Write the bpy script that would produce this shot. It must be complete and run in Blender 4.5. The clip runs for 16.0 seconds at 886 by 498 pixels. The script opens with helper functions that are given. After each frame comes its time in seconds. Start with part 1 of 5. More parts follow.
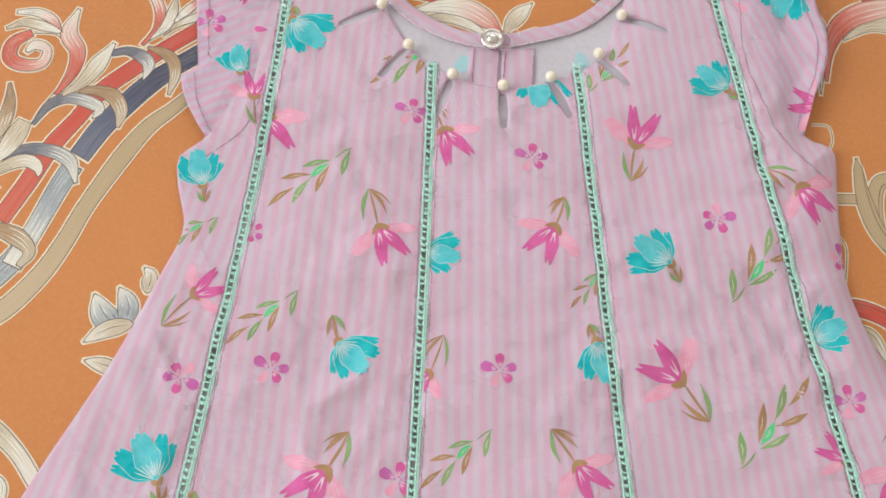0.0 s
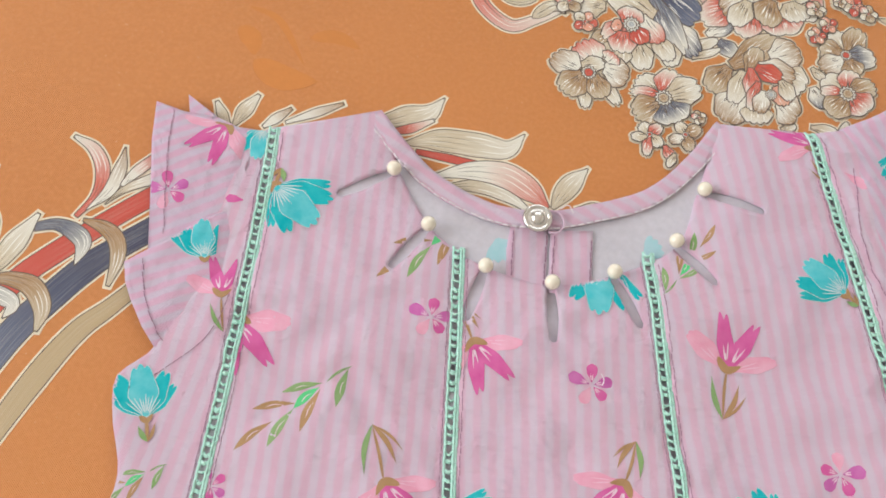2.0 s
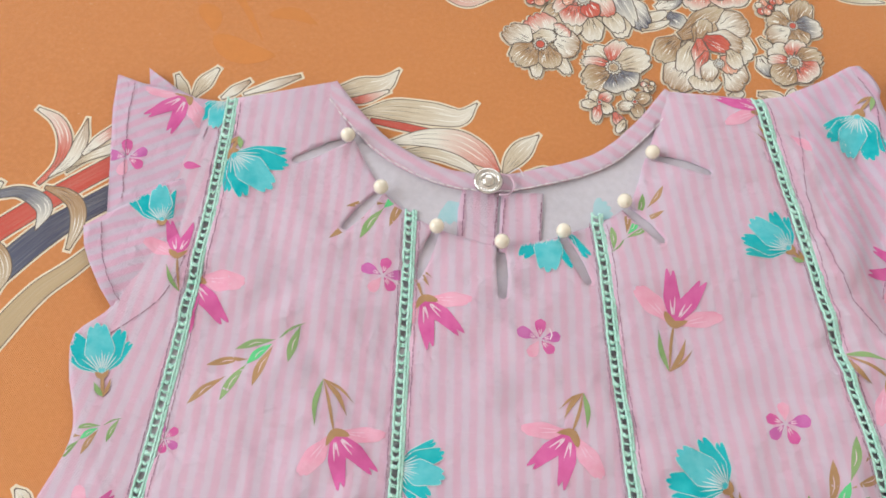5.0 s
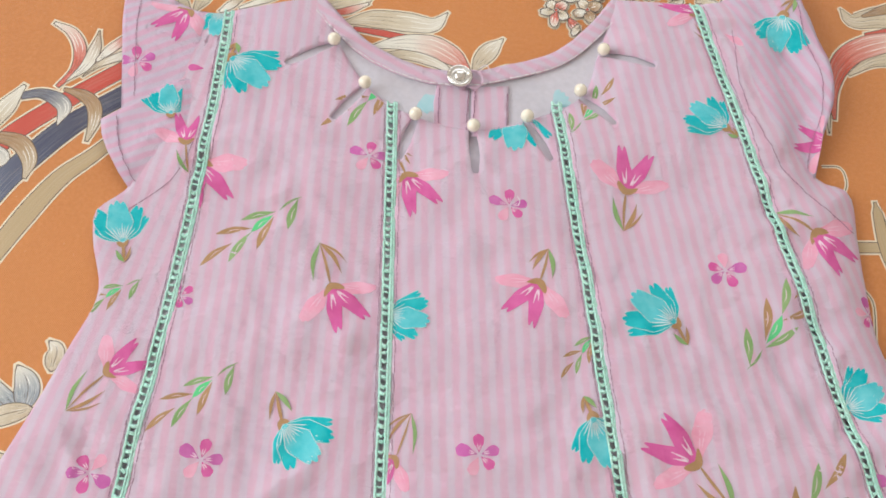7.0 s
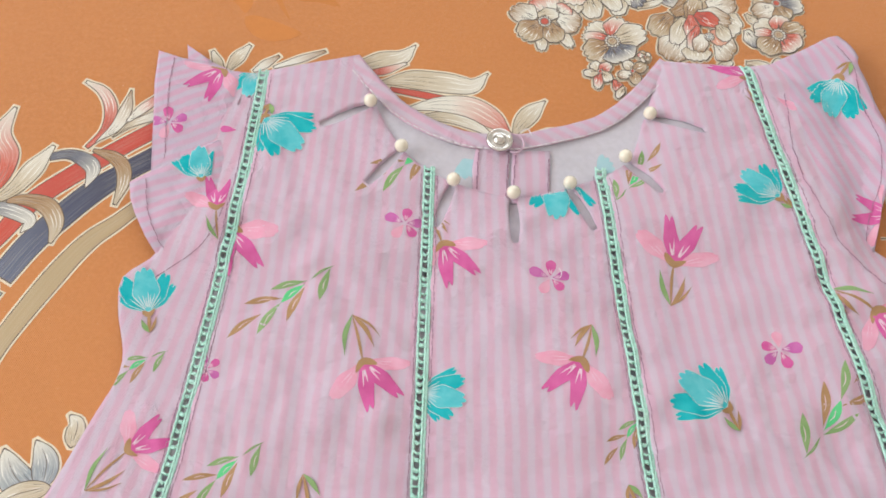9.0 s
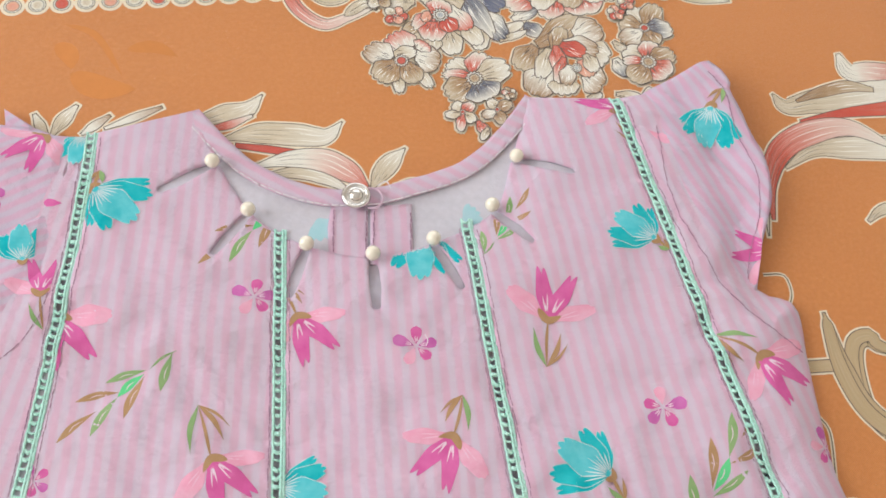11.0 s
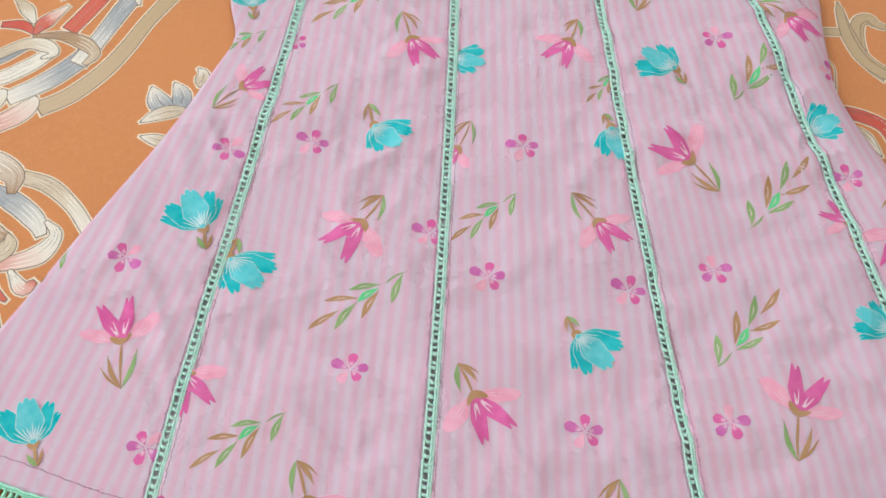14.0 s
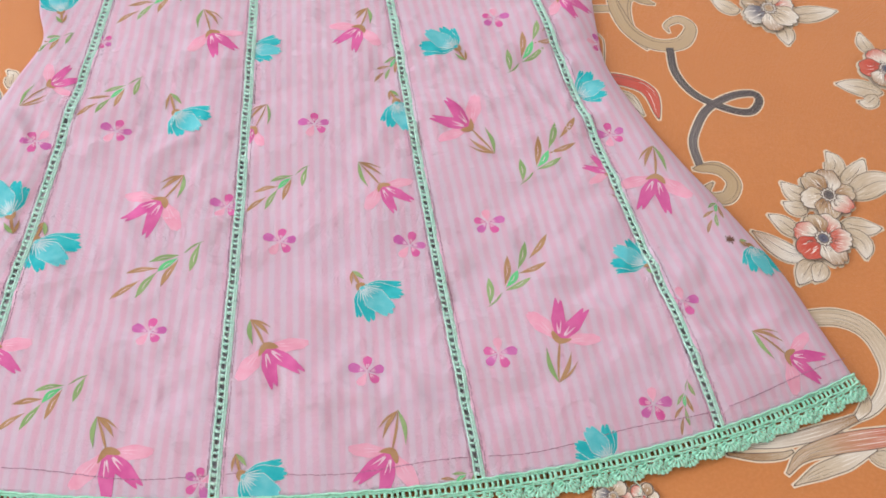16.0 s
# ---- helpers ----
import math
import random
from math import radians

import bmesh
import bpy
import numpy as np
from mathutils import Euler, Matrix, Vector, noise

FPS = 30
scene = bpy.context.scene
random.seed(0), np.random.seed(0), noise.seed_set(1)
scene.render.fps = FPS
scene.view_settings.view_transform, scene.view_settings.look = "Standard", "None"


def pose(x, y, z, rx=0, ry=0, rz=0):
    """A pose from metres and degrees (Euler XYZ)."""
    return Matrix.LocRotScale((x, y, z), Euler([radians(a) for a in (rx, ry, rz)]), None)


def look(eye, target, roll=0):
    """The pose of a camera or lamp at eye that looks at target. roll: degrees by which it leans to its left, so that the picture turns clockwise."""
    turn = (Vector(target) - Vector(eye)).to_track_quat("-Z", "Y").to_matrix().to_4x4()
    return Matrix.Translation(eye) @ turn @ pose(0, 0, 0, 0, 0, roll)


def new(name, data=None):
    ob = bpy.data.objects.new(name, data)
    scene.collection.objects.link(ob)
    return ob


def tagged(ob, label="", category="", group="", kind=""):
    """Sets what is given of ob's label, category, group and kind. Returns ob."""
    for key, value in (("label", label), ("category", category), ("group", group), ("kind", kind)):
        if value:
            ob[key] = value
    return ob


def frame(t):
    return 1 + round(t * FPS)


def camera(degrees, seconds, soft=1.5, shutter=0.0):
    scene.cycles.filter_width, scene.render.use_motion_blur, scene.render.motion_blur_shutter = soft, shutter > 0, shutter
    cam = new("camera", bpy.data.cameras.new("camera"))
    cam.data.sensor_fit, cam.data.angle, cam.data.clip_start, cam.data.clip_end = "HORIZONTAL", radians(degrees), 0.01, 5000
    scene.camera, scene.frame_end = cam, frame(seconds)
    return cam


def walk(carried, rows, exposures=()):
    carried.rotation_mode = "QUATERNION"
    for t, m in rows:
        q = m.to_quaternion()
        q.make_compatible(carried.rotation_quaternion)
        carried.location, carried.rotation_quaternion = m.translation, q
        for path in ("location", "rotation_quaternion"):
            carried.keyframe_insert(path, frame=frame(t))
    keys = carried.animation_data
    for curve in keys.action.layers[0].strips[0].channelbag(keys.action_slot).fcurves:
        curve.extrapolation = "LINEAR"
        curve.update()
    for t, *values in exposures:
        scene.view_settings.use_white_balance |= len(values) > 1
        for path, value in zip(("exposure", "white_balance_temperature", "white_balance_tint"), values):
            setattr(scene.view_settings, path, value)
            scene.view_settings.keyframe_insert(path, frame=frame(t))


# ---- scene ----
cam = camera(50.2, 16.0, soft=1.75)
PATH = [
    (0, (0.003, -0.017, 0.403), (0.031, 0.585, -1.504), 8.6),
    (0.5, (-0.004, 0.006, 0.387), (0.052, 0.598, -1.523), 12.0),
    (1, (-0.001, 0.022, 0.373), (0.055, 0.615, -1.536), 11.8),
    (1.5, (-0.007, 0.05, 0.359), (0.025, 0.723, -1.524), 9.4),
    (2, (-0.019, 0.079, 0.32), (0.03, 0.789, -1.549), 11.1),
    (2.5, (-0.019, 0.095, 0.292), (0.057, 0.852, -1.558), 13.0),
    (3, (-0.014, 0.099, 0.29), (0.061, 0.897, -1.543), 12.9),
    (3.5, (-0.01, 0.096, 0.291), (0.062, 0.898, -1.54), 12.4),
    (4, (-0.005, 0.085, 0.295), (0.054, 0.881, -1.538), 11.1),
    (4.5, (-0.001, 0.071, 0.304), (0.032, 0.827, -1.547), 9.0),
    (4.7, (0.002, 0.065, 0.31), (0.026, 0.826, -1.539), 8.4),
    (6.8, (0.008, -0.012, 0.344), (0.07, 0.84, -1.464), 9.3),
    (7, (0.006, -0.013, 0.338), (0.084, 0.801, -1.488), 10.1),
    (7.5, (0.003, -0.008, 0.335), (0.087, 0.794, -1.495), 11.3),
    (8, (0.009, -0.004, 0.337), (0.014, 0.842, -1.475), 6.3),
    (10.3, (-0.008, 0.044, 0.318), (0.055, 0.924, -1.477), 9.0),
    (10.5, (0.003, 0.05, 0.318), (0.103, 0.926, -1.478), 9.9),
    (11, (0.027, 0.042, 0.315), (0.186, 0.922, -1.474), 11.3),
    (11.5, (0.025, -0.004, 0.317), (0.148, 0.876, -1.475), 10.3),
    (12, (0.012, -0.057, 0.317), (0.106, 0.793, -1.491), 9.3),
    (12.5, (-0.006, -0.094, 0.322), (0.098, 0.752, -1.487), 8.5),
    (13, (-0.015, -0.124, 0.329), (0.062, 0.733, -1.476), 6.8),
    (13.5, (-0.01, -0.16, 0.346), (0.005, 0.745, -1.437), 4.0),
    (14, (0.009, -0.198, 0.362), (-0.002, 0.773, -1.386), 5.7),
    (14.5, (0.027, -0.238, 0.374), (-0.04, 0.748, -1.365), 4.7),
    (15, (0.037, -0.246, 0.382), (-0.001, 0.761, -1.346), 6.5),
    (15.5, (0.056, -0.244, 0.383), (0.098, 0.784, -1.332), 6.8),
    (16, (0.075, -0.238, 0.384), (0.2, 0.787, -1.329), 8.3),
]
walk(cam, [(t, look(eye, target, roll)) for t, eye, target, roll in PATH],
     exposures=[(0, 0.0, 6320, 5), (3.5, 0.01, 6330, 5.5), (7, 0.06, 6300, 5.5), (10.5, 0.02, 6280, 5.5), (11, 0.08, 6250, 5.6), (12, 0.08, 6150, 6), (13, 0.05, 6180, 6), (14, 0.06, 6200, 6), (15, 0.09, 6300, 11), (16, 0.1, 6350, 14)])

# ---- light ----
world = bpy.data.worlds.new("sky")
scene.world = world
world.use_nodes = True
wn = world.node_tree
sky = wn.nodes.new("ShaderNodeTexSky")
sky.sky_type, sky.sun_disc = "NISHITA", False
sky.sun_elevation, sky.sun_rotation = radians(40), radians(-70)
wn.links.new(sky.outputs[0], wn.nodes["Background"].inputs[0])
wn.nodes["Background"].inputs[1].default_value = 0.1


def window_light(name, eye, target, w, h, watts, colour):
    data = bpy.data.lights.new(name, "AREA")
    data.shape, data.size, data.size_y, data.energy, data.color = "RECTANGLE", w, h, watts, colour
    ob = new(name, data)
    ob.matrix_world = look(eye, target)
    return ob


# Unseen window, assumed on the west side that the light comes from.
window_light("unseen_window_daylight", (-1.78, 0.0, 1.05), (0.0, 0.0, 0.75), 1.9, 1.3, 37.5, (1.0, 0.98, 0.96))
# Second lamp, added to soften the light; no north window is in view.
window_light("added_north_fill", (0.1, 1.98, 1.05), (0.1, 0.2, 0.75), 1.7, 1.3, 15.5, (1.0, 0.98, 0.96))

# ---- materials ----
MATS = {}


def nodes_of(name, roughness=0.8, sheen=0.0):
    m = bpy.data.materials.new(name)
    m.use_nodes = True
    b = m.node_tree.nodes["Principled BSDF"]
    b.inputs["Roughness"].default_value = roughness
    b.inputs["Sheen Weight"].default_value = sheen
    MATS[name] = m
    return m, m.node_tree, b


def mixed(nt, fac, a, b):
    """Colour mix; a and b are sockets or rgb."""
    n = nt.nodes.new("ShaderNodeMix")
    n.data_type = "RGBA"
    for key, v in ((0, fac), (6, a), (7, b)):
        if isinstance(v, bpy.types.NodeSocket):
            nt.links.new(v, n.inputs[key])
        elif key:
            n.inputs[key].default_value = (*v, 1)
        else:
            n.inputs[0].default_value = v
    return n.outputs[2]


def ramp(nt, value, lo, hi):
    n = nt.nodes.new("ShaderNodeMapRange")
    nt.links.new(value, n.inputs[0])
    n.inputs[1].default_value, n.inputs[2].default_value = lo, hi
    return n.outputs[0]


def noisy(nt, coords, scale, detail=3.0, stretch=(1, 1, 1)):
    mp = nt.nodes.new("ShaderNodeMapping")
    mp.inputs["Scale"].default_value = stretch
    nt.links.new(coords, mp.inputs[0])
    n = nt.nodes.new("ShaderNodeTexNoise")
    n.inputs["Scale"].default_value, n.inputs["Detail"].default_value = scale, detail
    nt.links.new(mp.outputs[0], n.inputs["Vector"])
    return n.outputs["Fac"]


def arith(nt, op, a, b=None):
    n = nt.nodes.new("ShaderNodeMath")
    n.operation = op
    for i, v in enumerate((a, b)):
        if isinstance(v, bpy.types.NodeSocket):
            nt.links.new(v, n.inputs[i])
        elif v is not None:
            n.inputs[i].default_value = v
    return n.outputs[0]


def bumped(nt, bsdf, height, strength, distance):
    n = nt.nodes.new("ShaderNodeBump")
    n.inputs["Strength"].default_value, n.inputs["Distance"].default_value = strength, distance
    nt.links.new(height, n.inputs["Height"])
    nt.links.new(n.outputs[0], bsdf.inputs["Normal"])


def coords(nt, kind):
    return nt.nodes.new("ShaderNodeTexCoord").outputs[kind]


def weave(nt, vec, pitch):
    """Height of a plain weave with threads at that pitch, in metres."""
    sep = nt.nodes.new("ShaderNodeSeparateXYZ")
    nt.links.new(vec, sep.inputs[0])
    a = arith(nt, "SINE", arith(nt, "MULTIPLY", sep.outputs[0], 2 * math.pi / pitch))
    b = arith(nt, "SINE", arith(nt, "MULTIPLY", sep.outputs[1], 2 * math.pi / pitch))
    return arith(nt, "MULTIPLY", a, b)


def striped_cotton(name, pink, pale, period=0.0053):
    m, nt, b = nodes_of(name, 0.9, 0.12)
    b.inputs["Specular IOR Level"].default_value = 0.25
    uv = coords(nt, "UV")
    sep = nt.nodes.new("ShaderNodeSeparateXYZ")
    nt.links.new(uv, sep.inputs[0])
    wob = arith(nt, "MULTIPLY", arith(nt, "SUBTRACT", noisy(nt, uv, 60, 2), 0.5), 0.0012)
    u = arith(nt, "ADD", sep.outputs[0], wob)
    s = arith(nt, "SINE", arith(nt, "MULTIPLY", u, 2 * math.pi / period))
    yarn = noisy(nt, uv, 900, 2, (3.0, 0.25, 1))
    stripe = ramp(nt, arith(nt, "ADD", s, arith(nt, "MULTIPLY", arith(nt, "SUBTRACT", yarn, 0.5), 2.0)), -0.6, 0.6)
    col = mixed(nt, stripe, pale, pink)
    blot = ramp(nt, noisy(nt, uv, 28, 4), 0.35, 0.7)
    col = mixed(nt, arith(nt, "MULTIPLY", blot, 0.3), col, (pale[0] * 0.93, pale[1] * 0.96, pale[2] * 1.0))
    slub = ramp(nt, noisy(nt, uv, 700, 2, (0.2, 3.0, 1)), 0.62, 0.8)
    col = mixed(nt, arith(nt, "MULTIPLY", slub, 0.32), col, (0.86, 0.8, 0.84))
    nt.links.new(col, b.inputs["Base Color"])
    b.inputs["Sheen Roughness"].default_value = 0.5
    h = arith(nt, "ADD", arith(nt, "MULTIPLY", weave(nt, uv, 0.0006), 0.15), arith(nt, "MULTIPLY", noisy(nt, uv, 420, 4), 0.5))
    h = arith(nt, "ADD", h, arith(nt, "MULTIPLY", noisy(nt, uv, 75, 4, (0.7, 1.2, 1)), 2.4))
    pucker = arith(nt, "ABSOLUTE", arith(nt, "SUBTRACT", noisy(nt, uv, 130, 3, (1.5, 0.55, 1)), 0.5))
    h = arith(nt, "SUBTRACT", h, arith(nt, "MULTIPLY", pucker, 1.0))
    bumped(nt, b, h, 0.9, 0.0009)
    return m


def plain_cloth(name, colour, vary=0.12, roughness=0.85, scale=300, bump=0.4, kind="Object"):
    m, nt, b = nodes_of(name, roughness, 0.1)
    c = coords(nt, kind)
    f = ramp(nt, noisy(nt, c, scale, 4), 0.3, 0.7)
    f2 = ramp(nt, noisy(nt, c, scale / 12, 3), 0.3, 0.7)
    col = mixed(nt, arith(nt, "MULTIPLY", arith(nt, "ADD", f, f2), 0.5), [v * (1 - vary) for v in colour], [min(1, v * (1 + vary)) for v in colour])
    nt.links.new(col, b.inputs["Base Color"])
    bumped(nt, b, noisy(nt, c, scale * 2, 3), bump, 0.0003)
    return m


CREAM, TAN, RED, NAVY, BLUE = (0.58, 0.48, 0.33), (0.36, 0.20, 0.08), (0.60, 0.085, 0.045), (0.045, 0.05, 0.10), (0.30, 0.34, 0.38)
PALE, WHITE = (0.79, 0.755, 0.665), (0.95, 0.93, 0.88)
def print_ink(name, first, last, streak, amount=0.45, mid=None):
    """Printed gradient from root to tip, with fine light hatching along the shape."""
    m, nt, b = nodes_of(name, 0.5, 0.0)
    uv = coords(nt, "UV")
    sep = nt.nodes.new("ShaderNodeSeparateXYZ")
    nt.links.new(uv, sep.inputs[0])
    wob = arith(nt, "MULTIPLY", arith(nt, "SUBTRACT", noisy(nt, uv, 5, 3, (1, 6, 1)), 0.5), 0.3)
    col = mixed(nt, ramp(nt, arith(nt, "ADD", sep.outputs[0], wob), 0.38, 1.0), first, last)
    hatch = ramp(nt, noisy(nt, uv, 9, 2, (0.3, 4.0, 1)), 0.5, 0.66)
    col = mixed(nt, arith(nt, "MULTIPLY", hatch, amount), col, streak)
    dark = ramp(nt, noisy(nt, uv, 7, 2, (0.35, 7.0, 1)), 0.56, 0.68)
    col = mixed(nt, arith(nt, "MULTIPLY", dark, 0.5), col, [v * 0.55 for v in CREAM])
    nt.links.new(col, b.inputs["Base Color"])
    bumped(nt, b, weave(nt, coords(nt, "Object"), 0.0007), 0.25, 0.0003)
    return m


for key, a, b_ in (("cream", CREAM, PALE), ("tan", TAN, CREAM), ("red", (0.55, 0.06, 0.035), (0.62, 0.10, 0.055)), ("charcoal", (0.045, 0.036, 0.04), (0.10, 0.085, 0.09)), ("sand", (0.49, 0.36, 0.20), (0.56, 0.43, 0.27)), ("navy", NAVY, (0.12, 0.14, 0.22)),
                   ("creamred", PALE, (0.62, 0.10, 0.055)), ("redcream", RED, PALE), ("tanred", (0.5, 0.36, 0.22), (0.6, 0.09, 0.04)), ("creamnavy", PALE, NAVY), ("navycream", (0.1, 0.11, 0.16), PALE),
                   ("creamtan", PALE, TAN), ("bluecream", BLUE, PALE), ("pinkred", (0.72, 0.3, 0.2), (0.75, 0.4, 0.28))):
    print_ink("ink_" + key, a, b_, WHITE, {"navy": 0.15, "red": 0.12, "pinkred": 0.25, "sand": 0.12, "redcream": 0.42, "creamred": 0.42, "navycream": 0.42, "tan": 0.45, "charcoal": 0.3}.get(key, 0.6))
plain_cloth("ink_border", (0.80, 0.70, 0.54), 0.06)
plain_cloth("ink_hatch", (0.90, 0.88, 0.82), 0.06, 0.35)
plain_cloth("ink_line", (0.14, 0.105, 0.085), 0.3)
plain_cloth("ink_faint", (0.61, 0.226, 0.056), 0.05)


def cover_cloth():
    m, nt, b = nodes_of("orange_cover_cloth", 0.55, 0.2)
    c = coords(nt, "Object")
    col = mixed(nt, ramp(nt, noisy(nt, c, 7, 4), 0.3, 0.7), (0.60, 0.213, 0.046), (0.66, 0.244, 0.058))
    col = mixed(nt, arith(nt, "MULTIPLY", ramp(nt, noisy(nt, c, 650, 3), 0.4, 0.7), 0.5), col, (0.72, 0.29, 0.09))
    fleck = ramp(nt, noisy(nt, c, 900, 1), 0.74, 0.8)
    col = mixed(nt, arith(nt, "MULTIPLY", fleck, 0.35), col, (0.85, 0.6, 0.4))
    nt.links.new(col, b.inputs["Base Color"])
    h = arith(nt, "ADD", weave(nt, c, 0.0008), arith(nt, "MULTIPLY", noisy(nt, c, 120, 4), 2.0))
    h = arith(nt, "ADD", h, arith(nt, "MULTIPLY", noisy(nt, c, 14, 4, (0.35, 1.6, 1)), 9.0))
    bumped(nt, b, h, 0.4, 0.0006)


cover_cloth()
PINK, PALEPINK = (0.785, 0.50, 0.645), (0.752, 0.607, 0.728)
striped_cotton("striped_pink_cotton", PINK, PALEPINK)
striped_cotton("striped_pink_cotton_sleeve", (0.77, 0.47, 0.64), (0.71, 0.585, 0.72), 0.0046)
plain_cloth("lilac_lining", (0.585, 0.56, 0.625), 0.09, 0.9, 420)
for key, c, d in (("mint_crochet", (0.40, 0.75, 0.63), (0.62, 0.89, 0.81)), ("mint_crochet_hem", (0.27, 0.76, 0.54), (0.52, 0.92, 0.74))):
    m, nt, b = nodes_of(key, 0.8, 0.15)
    c2 = coords(nt, "Object")
    yarn = noisy(nt, c2, 1100, 3)
    nt.links.new(mixed(nt, ramp(nt, arith(nt, "ADD", arith(nt, "MULTIPLY", yarn, 0.6), arith(nt, "MULTIPLY", noisy(nt, c2, 130, 3), 0.4)), 0.35, 0.68), c, d), b.inputs["Base Color"])
    bumped(nt, b, yarn, 0.9, 0.0008)
plain_cloth("white_thread", (0.85, 0.78, 0.83), 0.1)
plain_cloth("mauve_thread", (0.40, 0.20, 0.31), 0.25)
for key, c, d in (("magenta", (0.60, 0.10, 0.32), (0.68, 0.16, 0.40)), ("rose", (0.77, 0.335, 0.47), (0.79, 0.44, 0.57)), ("violet", (0.51, 0.115, 0.37), (0.60, 0.19, 0.46)),
                  ("teal", (0.01, 0.40, 0.46), (0.05, 0.51, 0.55)), ("aqua", (0.07, 0.50, 0.57), (0.18, 0.60, 0.66)), ("brown", (0.38, 0.225, 0.11), (0.47, 0.29, 0.16)),
                  ("green", (0.22, 0.37, 0.14), (0.31, 0.43, 0.21)), ("burr", (0.13, 0.07, 0.055), (0.2, 0.11, 0.08)), ("pale_teal", (0.36, 0.60, 0.66), (0.46, 0.64, 0.70)), ("bright", (0.12, 0.58, 0.22), (0.16, 0.62, 0.28)), ("vein", (0.84, 0.62, 0.72), (0.80, 0.64, 0.74)), ("pale_rose", (0.82, 0.50, 0.63), (0.80, 0.54, 0.67)), ("pin", (0.60, 0.72, 0.75), (0.66, 0.76, 0.78))):
    m, nt, b = nodes_of("dye_" + key, 0.9, 0.0)
    b.inputs["Specular IOR Level"].default_value = 0.15
    c2 = coords(nt, "Object")
    nt.links.new(mixed(nt, ramp(nt, noisy(nt, c2, 180, 4), 0.3, 0.7), c, d), b.inputs["Base Color"])
    bumped(nt, b, noisy(nt, c2, 700, 3), 0.4, 0.0003)
m, nt, b = nodes_of("pearl", 0.16)
b.inputs["Base Color"].default_value = (0.84, 0.77, 0.64, 1)
b.inputs["Coat Weight"].default_value = 0.6
m, nt, b = nodes_of("button_metal", 0.22)
b.inputs["Base Color"].default_value, b.inputs["Metallic"].default_value = (0.75, 0.73, 0.70, 1), 1.0
plain_cloth("wall_paint", (0.78, 0.75, 0.70), 0.03, 0.9, 8, 0.1)
plain_cloth("ceiling_paint", (0.82, 0.81, 0.79), 0.03, 0.9, 8, 0.1)
plain_cloth("floor_tile", (0.45, 0.41, 0.36), 0.1, 0.5, 12, 0.05)
plain_cloth("mattress_ticking", (0.7, 0.68, 0.62), 0.08)

from mathutils.bvhtree import BVHTree

# ---- building helpers ----
MM = 0.001


def mesh_of(name, verts, faces, mats, index=None, uvs=None, smooth=True):
    me = bpy.data.meshes.new(name)
    me.from_pydata([tuple(map(float, v)) for v in verts], [], [tuple(map(int, f)) for f in faces])
    for k in mats:
        me.materials.append(MATS[k])
    if index is not None:
        me.polygons.foreach_set("material_index", np.asarray(index, dtype=np.int32))
    if smooth:
        me.polygons.foreach_set("use_smooth", np.ones(len(me.polygons), dtype=bool))
    if uvs is not None:
        layer = me.uv_layers.new(name="UVMap")
        loops = np.empty(len(me.loops), dtype=np.int32)
        me.loops.foreach_get("vertex_index", loops)
        layer.data.foreach_set("uv", np.asarray(uvs, dtype=np.float32)[loops].ravel())
    me.update()
    return me


def part(name, me, parent, label=""):
    ob = new(name, me)
    ob.parent = parent
    return tagged(ob, label) if label else ob


def box_thing(name, x0, y0, z0, x1, y1, z1, mat, bevel=0.0):
    bm = bmesh.new()
    bmesh.ops.create_cube(bm, size=1, matrix=Matrix.Translation(((x0 + x1) / 2, (y0 + y1) / 2, (z0 + z1) / 2)) @ Matrix.Diagonal((x1 - x0, y1 - y0, z1 - z0, 1)))
    if bevel:
        bmesh.ops.bevel(bm, geom=bm.edges[:], offset=bevel, segments=4, affect="EDGES", profile=0.5)
    me = bpy.data.meshes.new(name)
    bm.to_mesh(me)
    bm.free()
    me.materials.append(MATS[mat])
    return new(name, me)


def spline(points, n):
    """Even samples of a Catmull-Rom curve through the points."""
    p = np.array(points, dtype=float)
    p = np.vstack([2 * p[0] - p[1], p, 2 * p[-1] - p[-2]])
    out = []
    for i in range(1, len(p) - 2):
        for t in np.linspace(0, 1, 14, endpoint=False):
            a, b, c, d = p[i - 1], p[i], p[i + 1], p[i + 2]
            out.append(0.5 * (2 * b + (c - a) * t + (2 * a - 5 * b + 4 * c - d) * t * t + (3 * b - a - 3 * c + d) * t ** 3))
    out.append(p[-2])
    out = np.array(out)
    s = np.concatenate([[0], np.cumsum(np.hypot(*np.diff(out, axis=0).T))])
    q = np.linspace(0, s[-1], n)
    return np.column_stack([np.interp(q, s, out[:, 0]), np.interp(q, s, out[:, 1])])


def profile(kind, u):
    if kind == "blade":
        return np.sin(np.pi * u ** 0.85) ** 1.25
    if kind == "leaf":
        return np.sin(np.pi * u ** 0.8) ** 0.75
    if kind == "petal":
        return np.maximum(0.02, np.sin(np.pi * np.clip(u, 0, 1) ** 1.45) ** 0.6 * (0.5 + 0.5 * u) * (1 + 0.05 * np.sin(u * 17)))
    if kind == "tail":
        return np.clip((1 - u) * 3.0, 0, 1) ** 0.6 * np.clip(0.35 + u * 3, 0, 1) * np.clip(u * 25, 0.3, 1)
    return np.ones_like(u)


